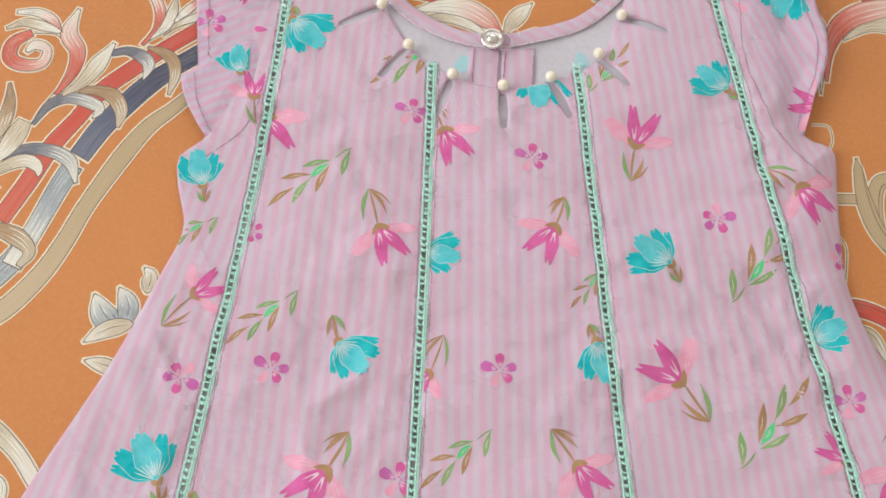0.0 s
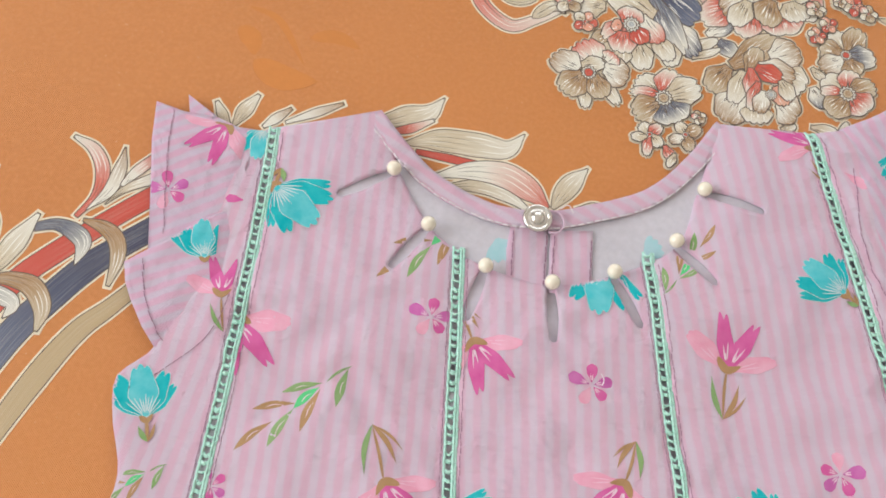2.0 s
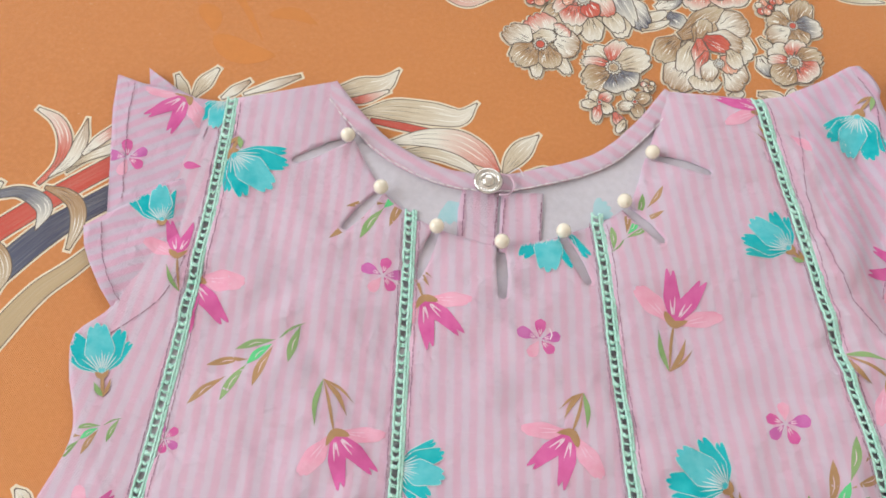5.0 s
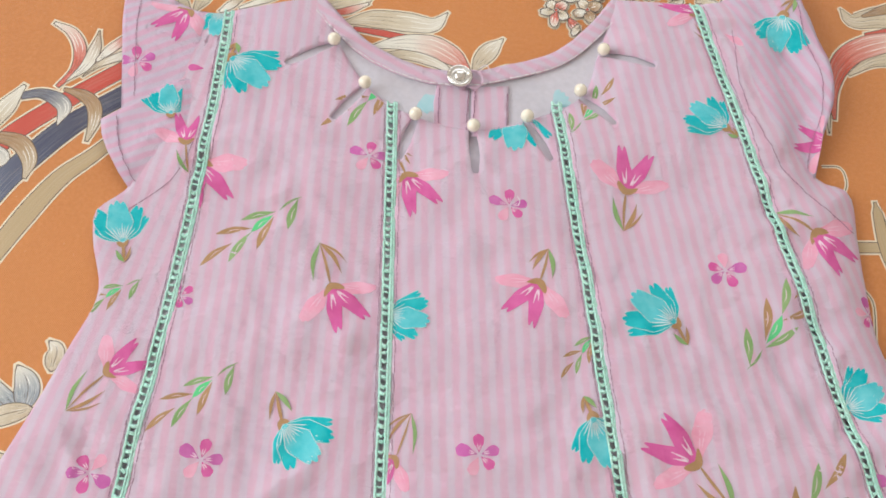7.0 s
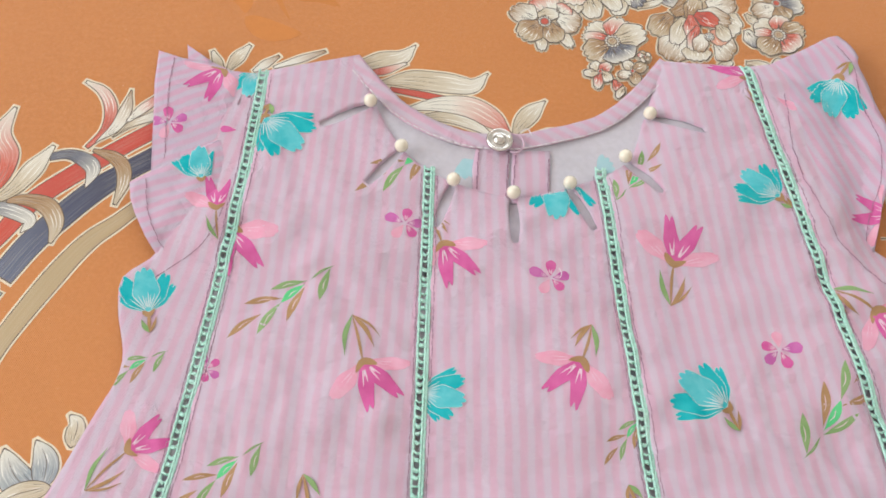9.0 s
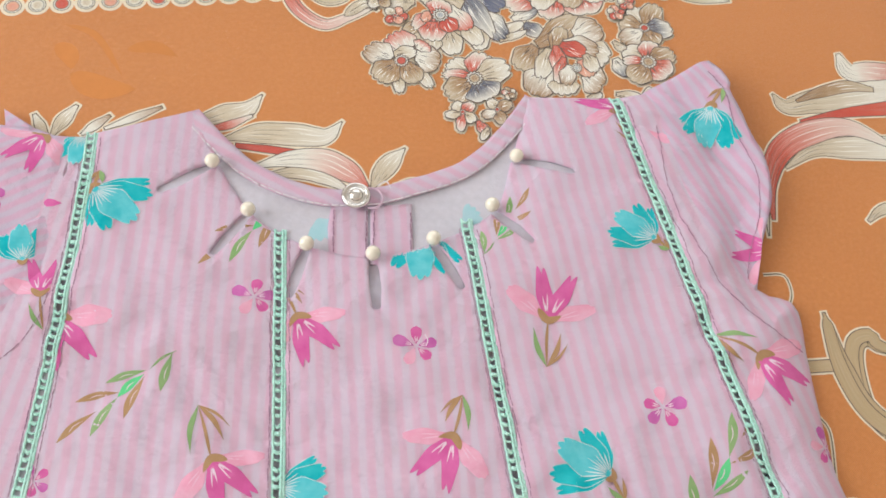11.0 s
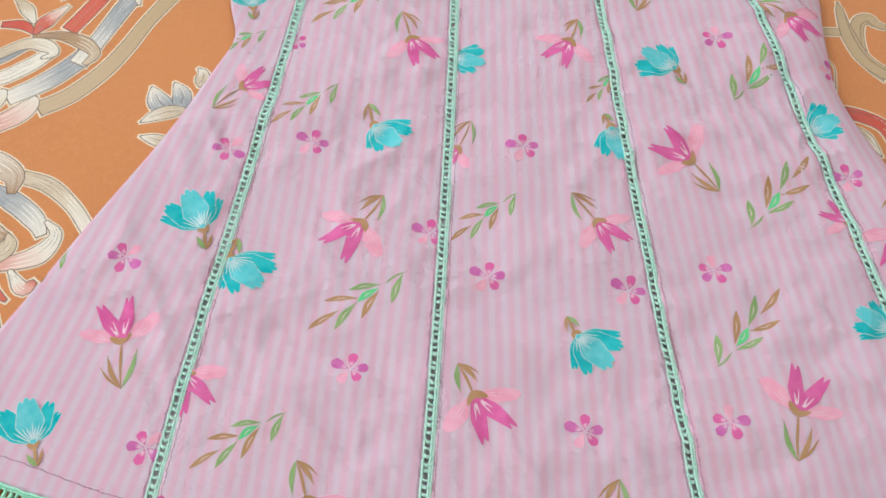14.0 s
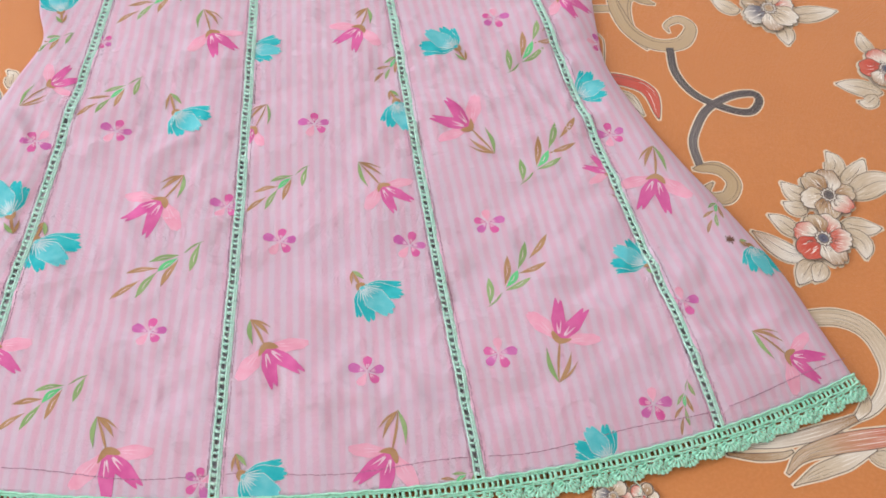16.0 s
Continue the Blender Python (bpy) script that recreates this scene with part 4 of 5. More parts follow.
def slot(a, b, w0=4.6, w1=3.2):
    a, b = np.array(a, float), np.array(b, float)
    d = (b - a) / np.hypot(*(b - a))
    nn = np.array([-d[1], d[0]])
    a = a - d * 3.5
    end = [b + (nn * math.cos(t) + d * math.sin(t)) * w1 / 2 for t in np.linspace(0.2, math.pi - 0.2, 4)]
    s = [a + (b - a) * t for t in (0.15, 0.4, 0.7)]
    mid = [w0 * 0.55, w0 * 0.85, w0 * 0.95]
    return np.array([a + nn * w0 * 0.3] + [q + nn * m / 2 for q, m in zip(s, mid)] + end + [q - nn * m / 2 for q, m in zip(s[::-1], mid[::-1])] + [a - nn * w0 * 0.3])


SLOTS = [slot(a, b) for a, b in zip(PEARLS, TIPS)]
i2 = int(np.argmin(np.hypot(NECK[:, 0] + 3, NECK[:, 1] - 199)))
i3 = int(np.argmin(np.hypot(NECK[:, 0] - 66, NECK[:, 1] - 207)))
y1, y2, y3, y4 = hem_at(0, 0), hem_at(1, 0), hem_at(2, 0), hem_at(3, 0)
n1, n2 = NECK[i2], NECK[i3]
COTTON = "striped_pink_cotton"
panels = [
    cloth_panel("front_panel", np.vstack([seam_line(0, 237, hem_at(0, -GAP), -GAP), hem_line(seam_x(0, y1) - GAP - 2, -190, 24), LEFT[::-1]]), [], cloth_z, -9, COTTON, "left side panel of striped pink cotton", dress, origin=(-120, 0)),
    cloth_panel("front_panel", np.vstack([seam_line(0, 239, hem_at(0, GAP), GAP)[::-1], NECK[:i2], seam_line(1, n1[1], hem_at(1, -GAP), -GAP), hem_line(seam_x(1, y2) - GAP - 2, seam_x(0, y1) + GAP + 2)]), SLOTS[:3], cloth_z, 1, COTTON, "striped pink panel with two neck slits", dress, origin=(-40, 0)),
    cloth_panel("front_panel", np.vstack([seam_line(1, n1[1] - 2, hem_at(1, GAP), GAP)[::-1], NECK[i2 + 1:i3], seam_line(2, n2[1] - 1, hem_at(2, -GAP), -GAP), hem_line(seam_x(2, y3) - GAP - 2, seam_x(1, y2) + GAP + 2)]), SLOTS[2:5], cloth_z, 5, COTTON, "striped pink centre panel with three neck slits", dress, origin=(45, 0)),
    cloth_panel("front_panel", np.vstack([seam_line(2, n2[1], hem_at(2, GAP), GAP)[::-1], NECK[i3 + 1:], seam_line(3, 266, hem_at(3, -GAP), -GAP), hem_line(seam_x(3, y4) - GAP - 2, seam_x(2, y3) + GAP + 2)]), SLOTS[5:], cloth_z, 11, COTTON, "striped pink panel with two neck slits", dress, origin=(130, 0)),
    cloth_panel("front_panel", np.vstack([seam_line(3, 266, hem_at(3, GAP), GAP)[::-1], RIGHT, hem_line(286, seam_x(3, y4) + GAP + 2, 24)]), [], cloth_z, 18, COTTON, "right side panel of striped pink cotton", dress, origin=(200, 0)),
]

# back layer, seen through the neck, the slits and the lace
inner = np.vstack([LEFT[2:] + [2.5, 0], hem_line(-186, 282, 60) + [0, 2.0], RIGHT[::-1][1:-1] + [-2.5, 0], [(125, 266)], BACKNECK[::-1], [(-80, 239)]])
opening = np.vstack([NECK, BACKNECK[::-1]])


def back_z(p):
    """The back lies close under the front, and low in the neck."""
    return np.where(inside(opening, p) | (distance_to(BACKNECK, p) < 9), 2.0, np.maximum(1.9, cloth_z(p) - 2.3))


back = cloth_panel("back_panel", inner, [], back_z, 3, "lilac_lining", "greyish lilac inner side of the back", dress, 3.0, thick=0.2)


def along(line, width, offset=0.0):
    d = np.gradient(line, axis=0)
    d /= np.hypot(d[:, 0], d[:, 1])[:, None]
    nn = np.column_stack([-d[:, 1], d[:, 0]])
    return np.vstack([line + nn * (offset + width / 2), (line + nn * (offset - width / 2))[::-1]])


rise = lambda base: (lambda p: base + 0.5 * np.array([noise2(x, y, 0.15, 4.4) for x, y in p]))
cloth_panel("collar_band", along(BACKNECK, 7.0, -3.6), [], rise(3.4), 62, COTTON, "striped pink bias band round the back neck", dress, 1.8, thick=1.2)
cloth_panel("placket", [(13, 213), (12, 203), (13, 190), (27.3, 188), (27.0, 201), (26.6, 212)], [], rise(2.6), 4, COTTON, "button placket half of the back opening", dress, 1.8, thick=0.8)
cloth_panel("placket", [(27.4, 212), (27.8, 201), (28.1, 188), (44, 190), (43.5, 203), (43, 214)], [], rise(2.75), 4, COTTON, "button placket half of the back opening", dress, 1.8, thick=0.6)

# flutter sleeves


def ruffle(base, angle, wave, amp):
    a = radians(angle)
    return lambda p: base + amp * np.sin((p[:, 0] * math.cos(a) + p[:, 1] * math.sin(a)) / wave) + 1.0 * np.array([noise2(x, y, 0.08, 2.2) for x, y in p]) + 0.5 * np.array([noise2(x, y, 0.25, 7.7) for x, y in p])


def joined(base, inner, reach=9.0):
    """A ruffle that sinks into the panel along its sewn edge."""
    line = np.array(inner, float)

    def height(p):
        t = np.clip(distance_to(line, p) / reach, 0, 1)
        t = t * t * (3 - 2 * t)
        return (cloth_z(p) - 0.5) * (1 - t) + np.maximum(base(p), cloth_z(p) + 0.3) * t
    return height


SL0 = joined(ruffle(4.0, 80, 6.0, 0.35), [(-84, 240), (-86, 215), (-90, 196), (-96, 190)], 6.0)
SL1 = joined(ruffle(4.5, 60, 7.0, 0.4), [(-100, 150), (-91, 168), (-83, 180), (-83, 195), (-87, 206)], 10.0)
SL3 = joined(ruffle(5.4, 65, 3.6, 0.9), [(172, 179), (161, 185), (149, 204), (142, 226), (137, 250), (136, 270)], 9.0)
SLEEVE = "striped_pink_cotton_sleeve"
sleeves = [
    cloth_panel("sleeve_ruffle", [(-84, 237), (-92, 237), (-99, 239.5), (-106, 240), (-112, 240), (-123, 243), (-121, 227), (-118, 211), (-113, 184), (-104, 190), (-90, 196), (-86, 215)], [], SL0, -58, SLEEVE, "upper fold of a fluttered sleeve", dress, 2.0),
    cloth_panel("sleeve_ruffle", [(-88, 204), (-97, 199), (-104, 192), (-114, 184), (-120, 179), (-118, 172), (-115, 166), (-109, 157), (-104, 151), (-100, 151.5), (-91, 168), (-84, 180), (-84, 195)], [], SL1, -62, SLEEVE, "lower fold of a fluttered sleeve", dress, 2.0),
    cloth_panel("sleeve_ruffle", [(-110, 240), (-112, 247.5), (-100, 240), (-101, 236)], [], ruffle(4.0, 20, 6.0, 0.2), -40, SLEEVE, "turned-up point of the sleeve hem", dress, 2.0),
    cloth_panel("sleeve_ruffle", np.vstack([spline([(137, 270), (150, 276), (163, 285), (169, 280), (172, 273), (171, 267), (176, 255), (181, 238), (182, 222), (178, 208), (175, 199), (172, 183)], 40), spline([(170, 181), (161, 186), (150, 204), (143, 226), (138, 250)], 20)]), [], SL3, 28, SLEEVE, "gathered flutter sleeve", dress, 2.0),
]


def drape(p):
    return cloth_z(np.asarray(p, float))


# mint ladder lace over each seam


def bar_mesh(chains, name, mat):
    """Square-section cords: each chain is (points in mm, heights in mm, width, thickness)."""
    v, f = [], []
    for pts, zz, w, t in chains:
        d = np.gradient(pts, axis=0)
        d /= np.maximum(1e-9, np.hypot(d[:, 0], d[:, 1]))[:, None]
        nn = np.column_stack([-d[:, 1], d[:, 0]])
        base = len(v)
        for (x, y), (a, b), h in zip(pts, nn, zz):
            for s, u in ((-1, 0.0), (-0.7, t), (0.7, t), (1, 0.0)):
                px, py = x + a * s * w / 2, y + b * s * w / 2
                v.append((px * MM, py * MM, bed_z(px * MM, py * MM) + (h + u) * MM))
        m_ = len(pts)
        for i in range(m_ - 1):
            for j in range(3):
                a = base + i * 4 + j
                f.append((a, a + 1, a + 5, a + 4))
        f += [(base, base + 3, base + 2, base + 1), (base + 4 * m_ - 4, base + 4 * m_ - 3, base + 4 * m_ - 2, base + 4 * m_ - 1)]
    return mesh_of(name, v, f, [mat])


for k, top in enumerate((239, 201, 208, 266)):
    bot = hem_at(k, 0) - 1
    n = int((top - bot) / 1.1)
    jit = np.array([0.18 * math.sin(i * 1.9) + 0.1 * math.sin(i * 0.7) for i in range(n)])
    y = np.linspace(top, bot, n)
    x = seam_x(k, y)
    z = drape(np.column_stack([x, y]))
    wob = np.array([0.16 * noise2(i * 0.9, k * 7.0, 1.0, 2.0) + 0.1 * math.sin(i * 2.7) for i in range(n)])
    lift = np.array([0.2 * noise2(i * 0.7, k * 5.0, 1.0, 4.0) for i in range(n)])
    chains = [(np.column_stack([x - 1.8 + jit * 0.5, y]), z - 0.15 + lift, 1.0, 0.6), (np.column_stack([x + 1.05 - wob, y]), z - 0.15 - lift, 1.0, 0.65), (np.column_stack([x + 1.95 + wob, y]), z - 0.2 + lift, 1.0, 0.55)]
    for i, yy in enumerate(np.arange(top - 1, bot, -3.0)):
        c = seam_x(k, yy)
        q = np.array([(c - 1.7, yy), (c - 0.3, yy - 0.5 + 0.5 * math.sin(i * 2.3)), (c + 0.9, yy + 0.45 * math.sin(i * 1.1))])
        chains.append((q, drape(q) - 0.25 + 0.1 * math.sin(i * 1.7), 1.15 + 0.35 * math.sin(i * 1.3), 0.55))
        if i % 2:
            q2 = q + np.array([0.15, 0.6])
            chains.append((q2, drape(q2) - 0.2, 0.45, 0.5))
    part("lace_strip", bar_mesh(chains, "lace_strip", "mint_crochet"), dress, "mint green crochet ladder lace set in a seam")

# hem lace: ladder band with a row of scallops
xs = np.linspace(-193, 289, 520)
hem_pts = np.column_stack([xs, np.polyval(HEM, xs)])
seg = np.concatenate([[0], np.cumsum(np.hypot(*np.diff(hem_pts, axis=0).T))])


def on_hem(s, off):
    x = np.interp(s, seg, xs)
    y = np.polyval(HEM, x)
    g = np.polyval(np.polyder(HEM), x)
    l = np.sqrt(1 + g * g)
    return np.column_stack([np.atleast_1d(x + off * g / l), np.atleast_1d(y - off / l)])


ss = np.linspace(0, seg[-1], 420)
wav = 0.16 * np.sin(ss / 1.1) + 0.12 * np.sin(ss / 2.9)
fuzz = 0.16 * np.sin(ss / 0.7) + 0.12 * np.sin(ss / 1.9)
chains = [(on_hem(ss, 0.2 + wav), 2.7 + fuzz, 1.2, 1.0), (on_hem(ss, 1.2 + 0.8 * wav), 2.5 - fuzz, 0.8, 0.8), (on_hem(ss, 4.4 - wav), 2.3 + fuzz, 1.1, 0.9), (on_hem(ss, 5.4 + wav), 2.1 - fuzz, 1.0, 0.8)]
for i, s in enumerate(np.arange(1.0, seg[-1], 2.45)):
    q = np.vstack([on_hem(s, 1.0), on_hem(s + 0.2, 2.6), on_hem(s + 0.1 * math.sin(i), 4.2)])
    q[1] += (0.3 * math.sin(i * 1.9), 0.2 * math.sin(i * 2.7))
    chains.append((q, np.full(3, 2.3 + 0.15 * math.sin(i * 1.3)), 1.25 + 0.3 * math.sin(i * 2.2), 0.8))
hem_lace = part("hem_lace", bar_mesh(chains, "hem_lace", "mint_crochet_hem"), dress, "mint green crochet lace edging along the hem")


def scallop_mesh():
    rings, n = (1.5, 2.1, 2.9, 4.0, 4.95, 5.75), 54
    v, f = [], []
    for ri, r in enumerate(rings):
        for i in range(n + 1):
            a = math.pi * (0.97 + 1.06 * i / n)
            lobe = math.cos(i / n * 2 * math.pi * 9)
            q = r * (1 + (0.05 * lobe if ri > 3 else 0))
            z = (0.5, 1.1, 0.7 + 0.5 * lobe, 0.7 + 0.5 * lobe, 1.1, 0.3)[ri]
            v.append((q * math.cos(a) * MM, (q * math.sin(a) * 0.92 - 0.2) * MM, z * MM))
    w = n + 1
    for ri in range(len(rings) - 1):
        for i in range(n):
            if ri in (2,) and (i % 6) in (2, 3):
                continue
            a = ri * w + i
            f.append((a, a + w, a + w + 1, a + 1))
    return mesh_of("scallop", v, f, ["mint_crochet_hem"])


scallop = scallop_mesh()
for layer, (shift, off, zz) in enumerate(((6.0, 5.6, 1.9), (0.5, 6.6, 1.1))):
    lo = 0 if layer == 0 else 330
    for s in np.arange(lo + shift, seg[-1] - 3, 12.3):
        (x, y), = on_hem(s, off)
        (x2, y2), = on_hem(s + 1, off)
        ob = part("scallop", scallop, hem_lace)
        ob.matrix_basis = pose(x * MM, y * MM, bed_z(x * MM, y * MM) + zz * MM, 0, 0, math.degrees(math.atan2(y2 - y, x2 - x)) + 3 * math.sin(s))

# stitching


def stitched(name, line, height, mat, label, on=2.0, off=0.4, w=0.26, parent=dress):
    s = np.concatenate([[0], np.cumsum(np.hypot(*np.diff(line, axis=0).T))])
    chains = []
    for i, a in enumerate(np.arange(0, s[-1] - on, on + off)):
        q = np.array([a, a + on / 2, a + on])
        pts = np.column_stack([np.interp(q, s, line[:, 0]), np.interp(q, s, line[:, 1])]) + 0.12 * math.sin(i * 2.1)
        chains.append((pts, height(pts), w, 0.22))
    return part(name, bar_mesh(chains, name, mat), parent, label)


for k, top in enumerate((237, 197, 204, 264)):
    for o in (-3.1, 3.4):
        stitched("stitching", seam_line(k, top, hem_at(k, o) + 1, o, 120), lambda p: drape(p) - 0.02, "mauve_thread", "row of mauve stitches beside the lace")
for a, b, c in ((-190, -94, 80), (-84, 8, 60), (15, 114, 60), (122, 222, 60), (228, 286, 40)):
    xq = np.linspace(a, b, c)
    stitched("stitching", np.column_stack([xq, np.polyval(HEM, xq) + 8.6 + 1.1 * np.sin(xq / 13.0)]), lambda p: drape(p) + 0.0, "mauve_thread", "row of mauve stitches above the hem", 2.2, 0.35, 0.36)
stitched("stitching", spline([(-82, 172), (-86, 158), (-97, 146), (-111, 133)], 50), drape, "mauve_thread", "mauve stitches round the armhole")
stitched("stitching", spline([(140, 252), (141, 228), (146, 206), (158, 181), (170, 168), (186, 158)], 80), lambda p: drape(p) + 0.1, "mauve_thread", "mauve stitches round the armhole")
stitched("stitching", spline([(164, 279), (168, 270), (172, 250), (177.5, 230), (176, 212), (171, 199), (168.5, 185)], 80), lambda p: SL3(np.asarray(p)) + 0.1, "mauve_thread", "mauve stitches on the sleeve hem", parent=sleeves[3])
stitched("stitching", spline([(-116, 241), (-114.5, 225), (-112, 208), (-109, 190)], 50), lambda p: SL0(np.asarray(p)) + 0.1, "mauve_thread", "mauve stitches on the sleeve hem", parent=sleeves[0])
stitched("stitching", spline([(-114, 181), (-110, 167), (-103, 155), (-100, 153)], 40), lambda p: SL1(np.asarray(p)) + 0.1, "mauve_thread", "mauve stitches on the sleeve hem", parent=sleeves[1])
for x0, x1 in ((14, 14.6), (26.2, 26.4), (29.0, 29.2), (42.6, 43)):
    stitched("stitching", spline([(x0, 210), ((x0 + x1) / 2, 200), (x1, 190.5)], 30), lambda p: rise(2.8)(np.asarray(p)) + 0.1, "mauve_thread", "mauve stitches on the button placket", 1.8, 0.4, 0.42)
low_band = along(BACKNECK, 0.01, -7.0)[:60]
stitched("stitching", low_band[2:-2], lambda p: rise(3.4)(np.asarray(p)) + 0.1, "white_thread", "white stitches on the back neck band", 2.6, 0.5, 0.55)

# prints on the cloth
DYE = [0.22]


class Motif(Sheet):
    """A dyed motif round (0, 0), pointing along +x."""

    def piece(self, name):
        self.cuts_at.append((len(self.f), name))

    def shape(self, pts, w, dye, kind="petal", n=14, across=4, notch=0.0, own=False):
        """own: a piece of its own, such as one leaf; otherwise it joins the bloom."""
        if own:
            self.piece("leaf")
        self.layer = (self.layer + 0.003) if self.v else 0.0
        self.strip(spline(pts, n), w, "dye_" + dye, self.layer + (0.06 if dye in ("vein", "pin") else 0.0), 0.0, kind, across, notch)

    def lobe(self, a, r0, r1, w, dye, lobes=2, depth=0.1, narrow=0.3, extra=0.0, lean=0.0, power=0.55):
        self.layer = (self.layer + 0.03) if self.v else 0.0
        c, q = math.cos(radians(a)), math.sin(radians(a))
        self.lobed((r0 * c, r0 * q), (r1 * c, r1 * q), w, "dye_" + dye, self.layer, extra, lobes, depth, narrow, 0.0, 20, 14, lean, power)

    def ray(self, a, r0, r1, w, dye, kind="petal", bend=0.0, notch=0.0, across=4):
        a, b = radians(a), radians(a + bend)
        self.shape([(r0 * math.cos(a), r0 * math.sin(a)), ((r0 + r1) / 2 * math.cos((a + b) / 2), (r0 + r1) / 2 * math.sin((a + b) / 2)), (r1 * math.cos(b), r1 * math.sin(b))], w, dye, kind, 12, across, notch)


def faded(L):
    """The wrong side of a turquoise flower, seen pale on the lining."""
    s = Motif()
    for a in (-40, -20, 0, 20, 40):
        s.ray(a, 0.05 * L, L, 0.4 * L, "pale_teal")
    return s


def tulip(L, bend=10, stem=None):
    """Two toothed magenta petals between two pale ones, on a bent stalk with three leaves."""
    s = Motif()
    stem = stem or 0.95 * L
    L = L * 1.04
    side = 1 if bend >= 0 else -1
    for a, r, w, lean in ((62 * side, 1.0, 0.40, 0.05), (-58 * side, 0.97, 0.33, -0.1)):
        s.piece("petal")
        s.lobe(a, 0.14 * L, r * L, w * L, "rose", 3, 0.07, 0.3, lean=lean * side)
        s.ray(a * 0.94, 0.28 * L, 0.62 * L, 0.022 * L, "pale_rose", "leaf", across=1)
        s.ray(a * 1.08, 0.3 * L, 0.66 * L, 0.02 * L, "pale_rose", "leaf", across=1)
    for a, r, lean in ((19, 1.12, 0.05), (-17, 1.1, -0.06)):
        s.piece("petal")
        s.lobe(a, 0.1 * L, r * L, 0.34 * L, "magenta", 2, 0.16, 0.5, lean=lean, power=1.3)
        for o, q in ((-6, 0.58), (5, 0.5), (0, 0.36)):
            s.ray(a + o, 0.2 * L, q * L, 0.026 * L, "vein", "leaf", across=1)
    s.piece("stem")
    s.shape([(0.21 * L, 0.24 * L), (0.09 * L, 0.12 * L), (0.03 * L, 0.0), (0.09 * L, -0.12 * L), (0.19 * L, -0.24 * L)], 0.16 * L, "brown", "leaf", 14)
    c = radians(180 + bend)
    e = np.array([math.cos(c), math.sin(c)]) * stem
    s.shape([(0.02 * L, 0), tuple(e * 0.5 + np.array([0, 0.02 * L])), tuple(e)], 0.06 * L, "brown", "leaf", 10, 2)
    for turn, q, w, dye in ((-20, 0.82, 0.10, "brown"), (-38, 0.72, 0.055, "brown"), (20, 0.9, 0.11, "green")):
        t = c + math.pi + radians(turn * side)
        d = np.array([math.cos(t), math.sin(t)]) * q * stem
        m = e + d * 0.5 + np.array([-d[1], d[0]]) * 0.07 * side * (1 if turn > 0 else -1)
        s.shape([tuple(e), tuple(m), tuple(e + d)], w * L, dye, "blade", 10, 2, own=True)
    return s


def bellflower(L, bend=-20, stem=None):
    """Five overlapping petals with lobed ends, the middle one palest, and a short stalk."""
    s = Motif()
    stem = stem or 0.45 * L
    for a, r, w, d, lobes in ((-48, 0.78, 0.24, "teal", 2), (48, 0.98, 0.26, "teal", 2), (-29, 0.92, 0.36, "teal", 2), (31, 1.04, 0.42, "teal", 3), (1, 1.02, 0.54, "aqua", 3)):
        s.lobe(a, 0.03 * L, r * L, w * L, "pin", lobes, 0.13, 0.2, 0.22)
        s.lobe(a, 0.03 * L, r * L, w * L, d, lobes, 0.13, 0.2)
    for a, q in ((-44, 0.42), (-33, 0.5), (-22, 0.44), (-12, 0.4), (-4, 0.48), (5, 0.36), (13, 0.42), (24, 0.46), (34, 0.56), (44, 0.5)):
        s.ray(a, 0.1 * L, q * L, 0.022 * L, "pin", "leaf", across=1)
    s.piece("stem")
    s.shape([(0.06 * L, 0.13 * L), (-0.05 * L, 0.0), (0.06 * L, -0.13 * L)], 0.11 * L, "brown", "leaf", 10)
    c = radians(180 + bend)
    e = np.array([math.cos(c), math.sin(c)]) * stem
    s.shape([(0, 0), tuple(e * 0.5), tuple(e)], 0.07 * L, "brown", "leaf", 8, 2)
    for turn, q, w, dye in ((-24, 0.85, 0.07, "brown"), (26, 0.8, 0.10, "green")):
        t = c + math.pi + radians(turn)
        d = np.array([math.cos(t), math.sin(t)]) * q * stem
        m = e + d * 0.5 + np.array([-d[1], d[0]]) * (0.05 if turn > 0 else -0.05)
        s.shape([tuple(e), tuple(m), tuple(e + d)], w * L, dye, "blade", 8, 2, own=True)
    return s


def pinwheel(L):
    s = Motif()
    L = L * 1.14
    for a, r, w, d in ((0, 0.95, 0.62, "rose"), (72, 0.85, 0.6, "magenta"), (132, 0.95, 0.62, "violet"), (205, 0.95, 0.62, "magenta"), (278, 1.08, 0.72, "violet")):
        s.piece("petal")
        s.ray(a, 0.1 * L, r * L, w * L, d)
        if d != "rose":
            for o in (-7, 7):
                s.ray(a + o, 0.2 * L, 0.5 * L, 0.05 * L, "vein", "leaf", across=1)
    return s


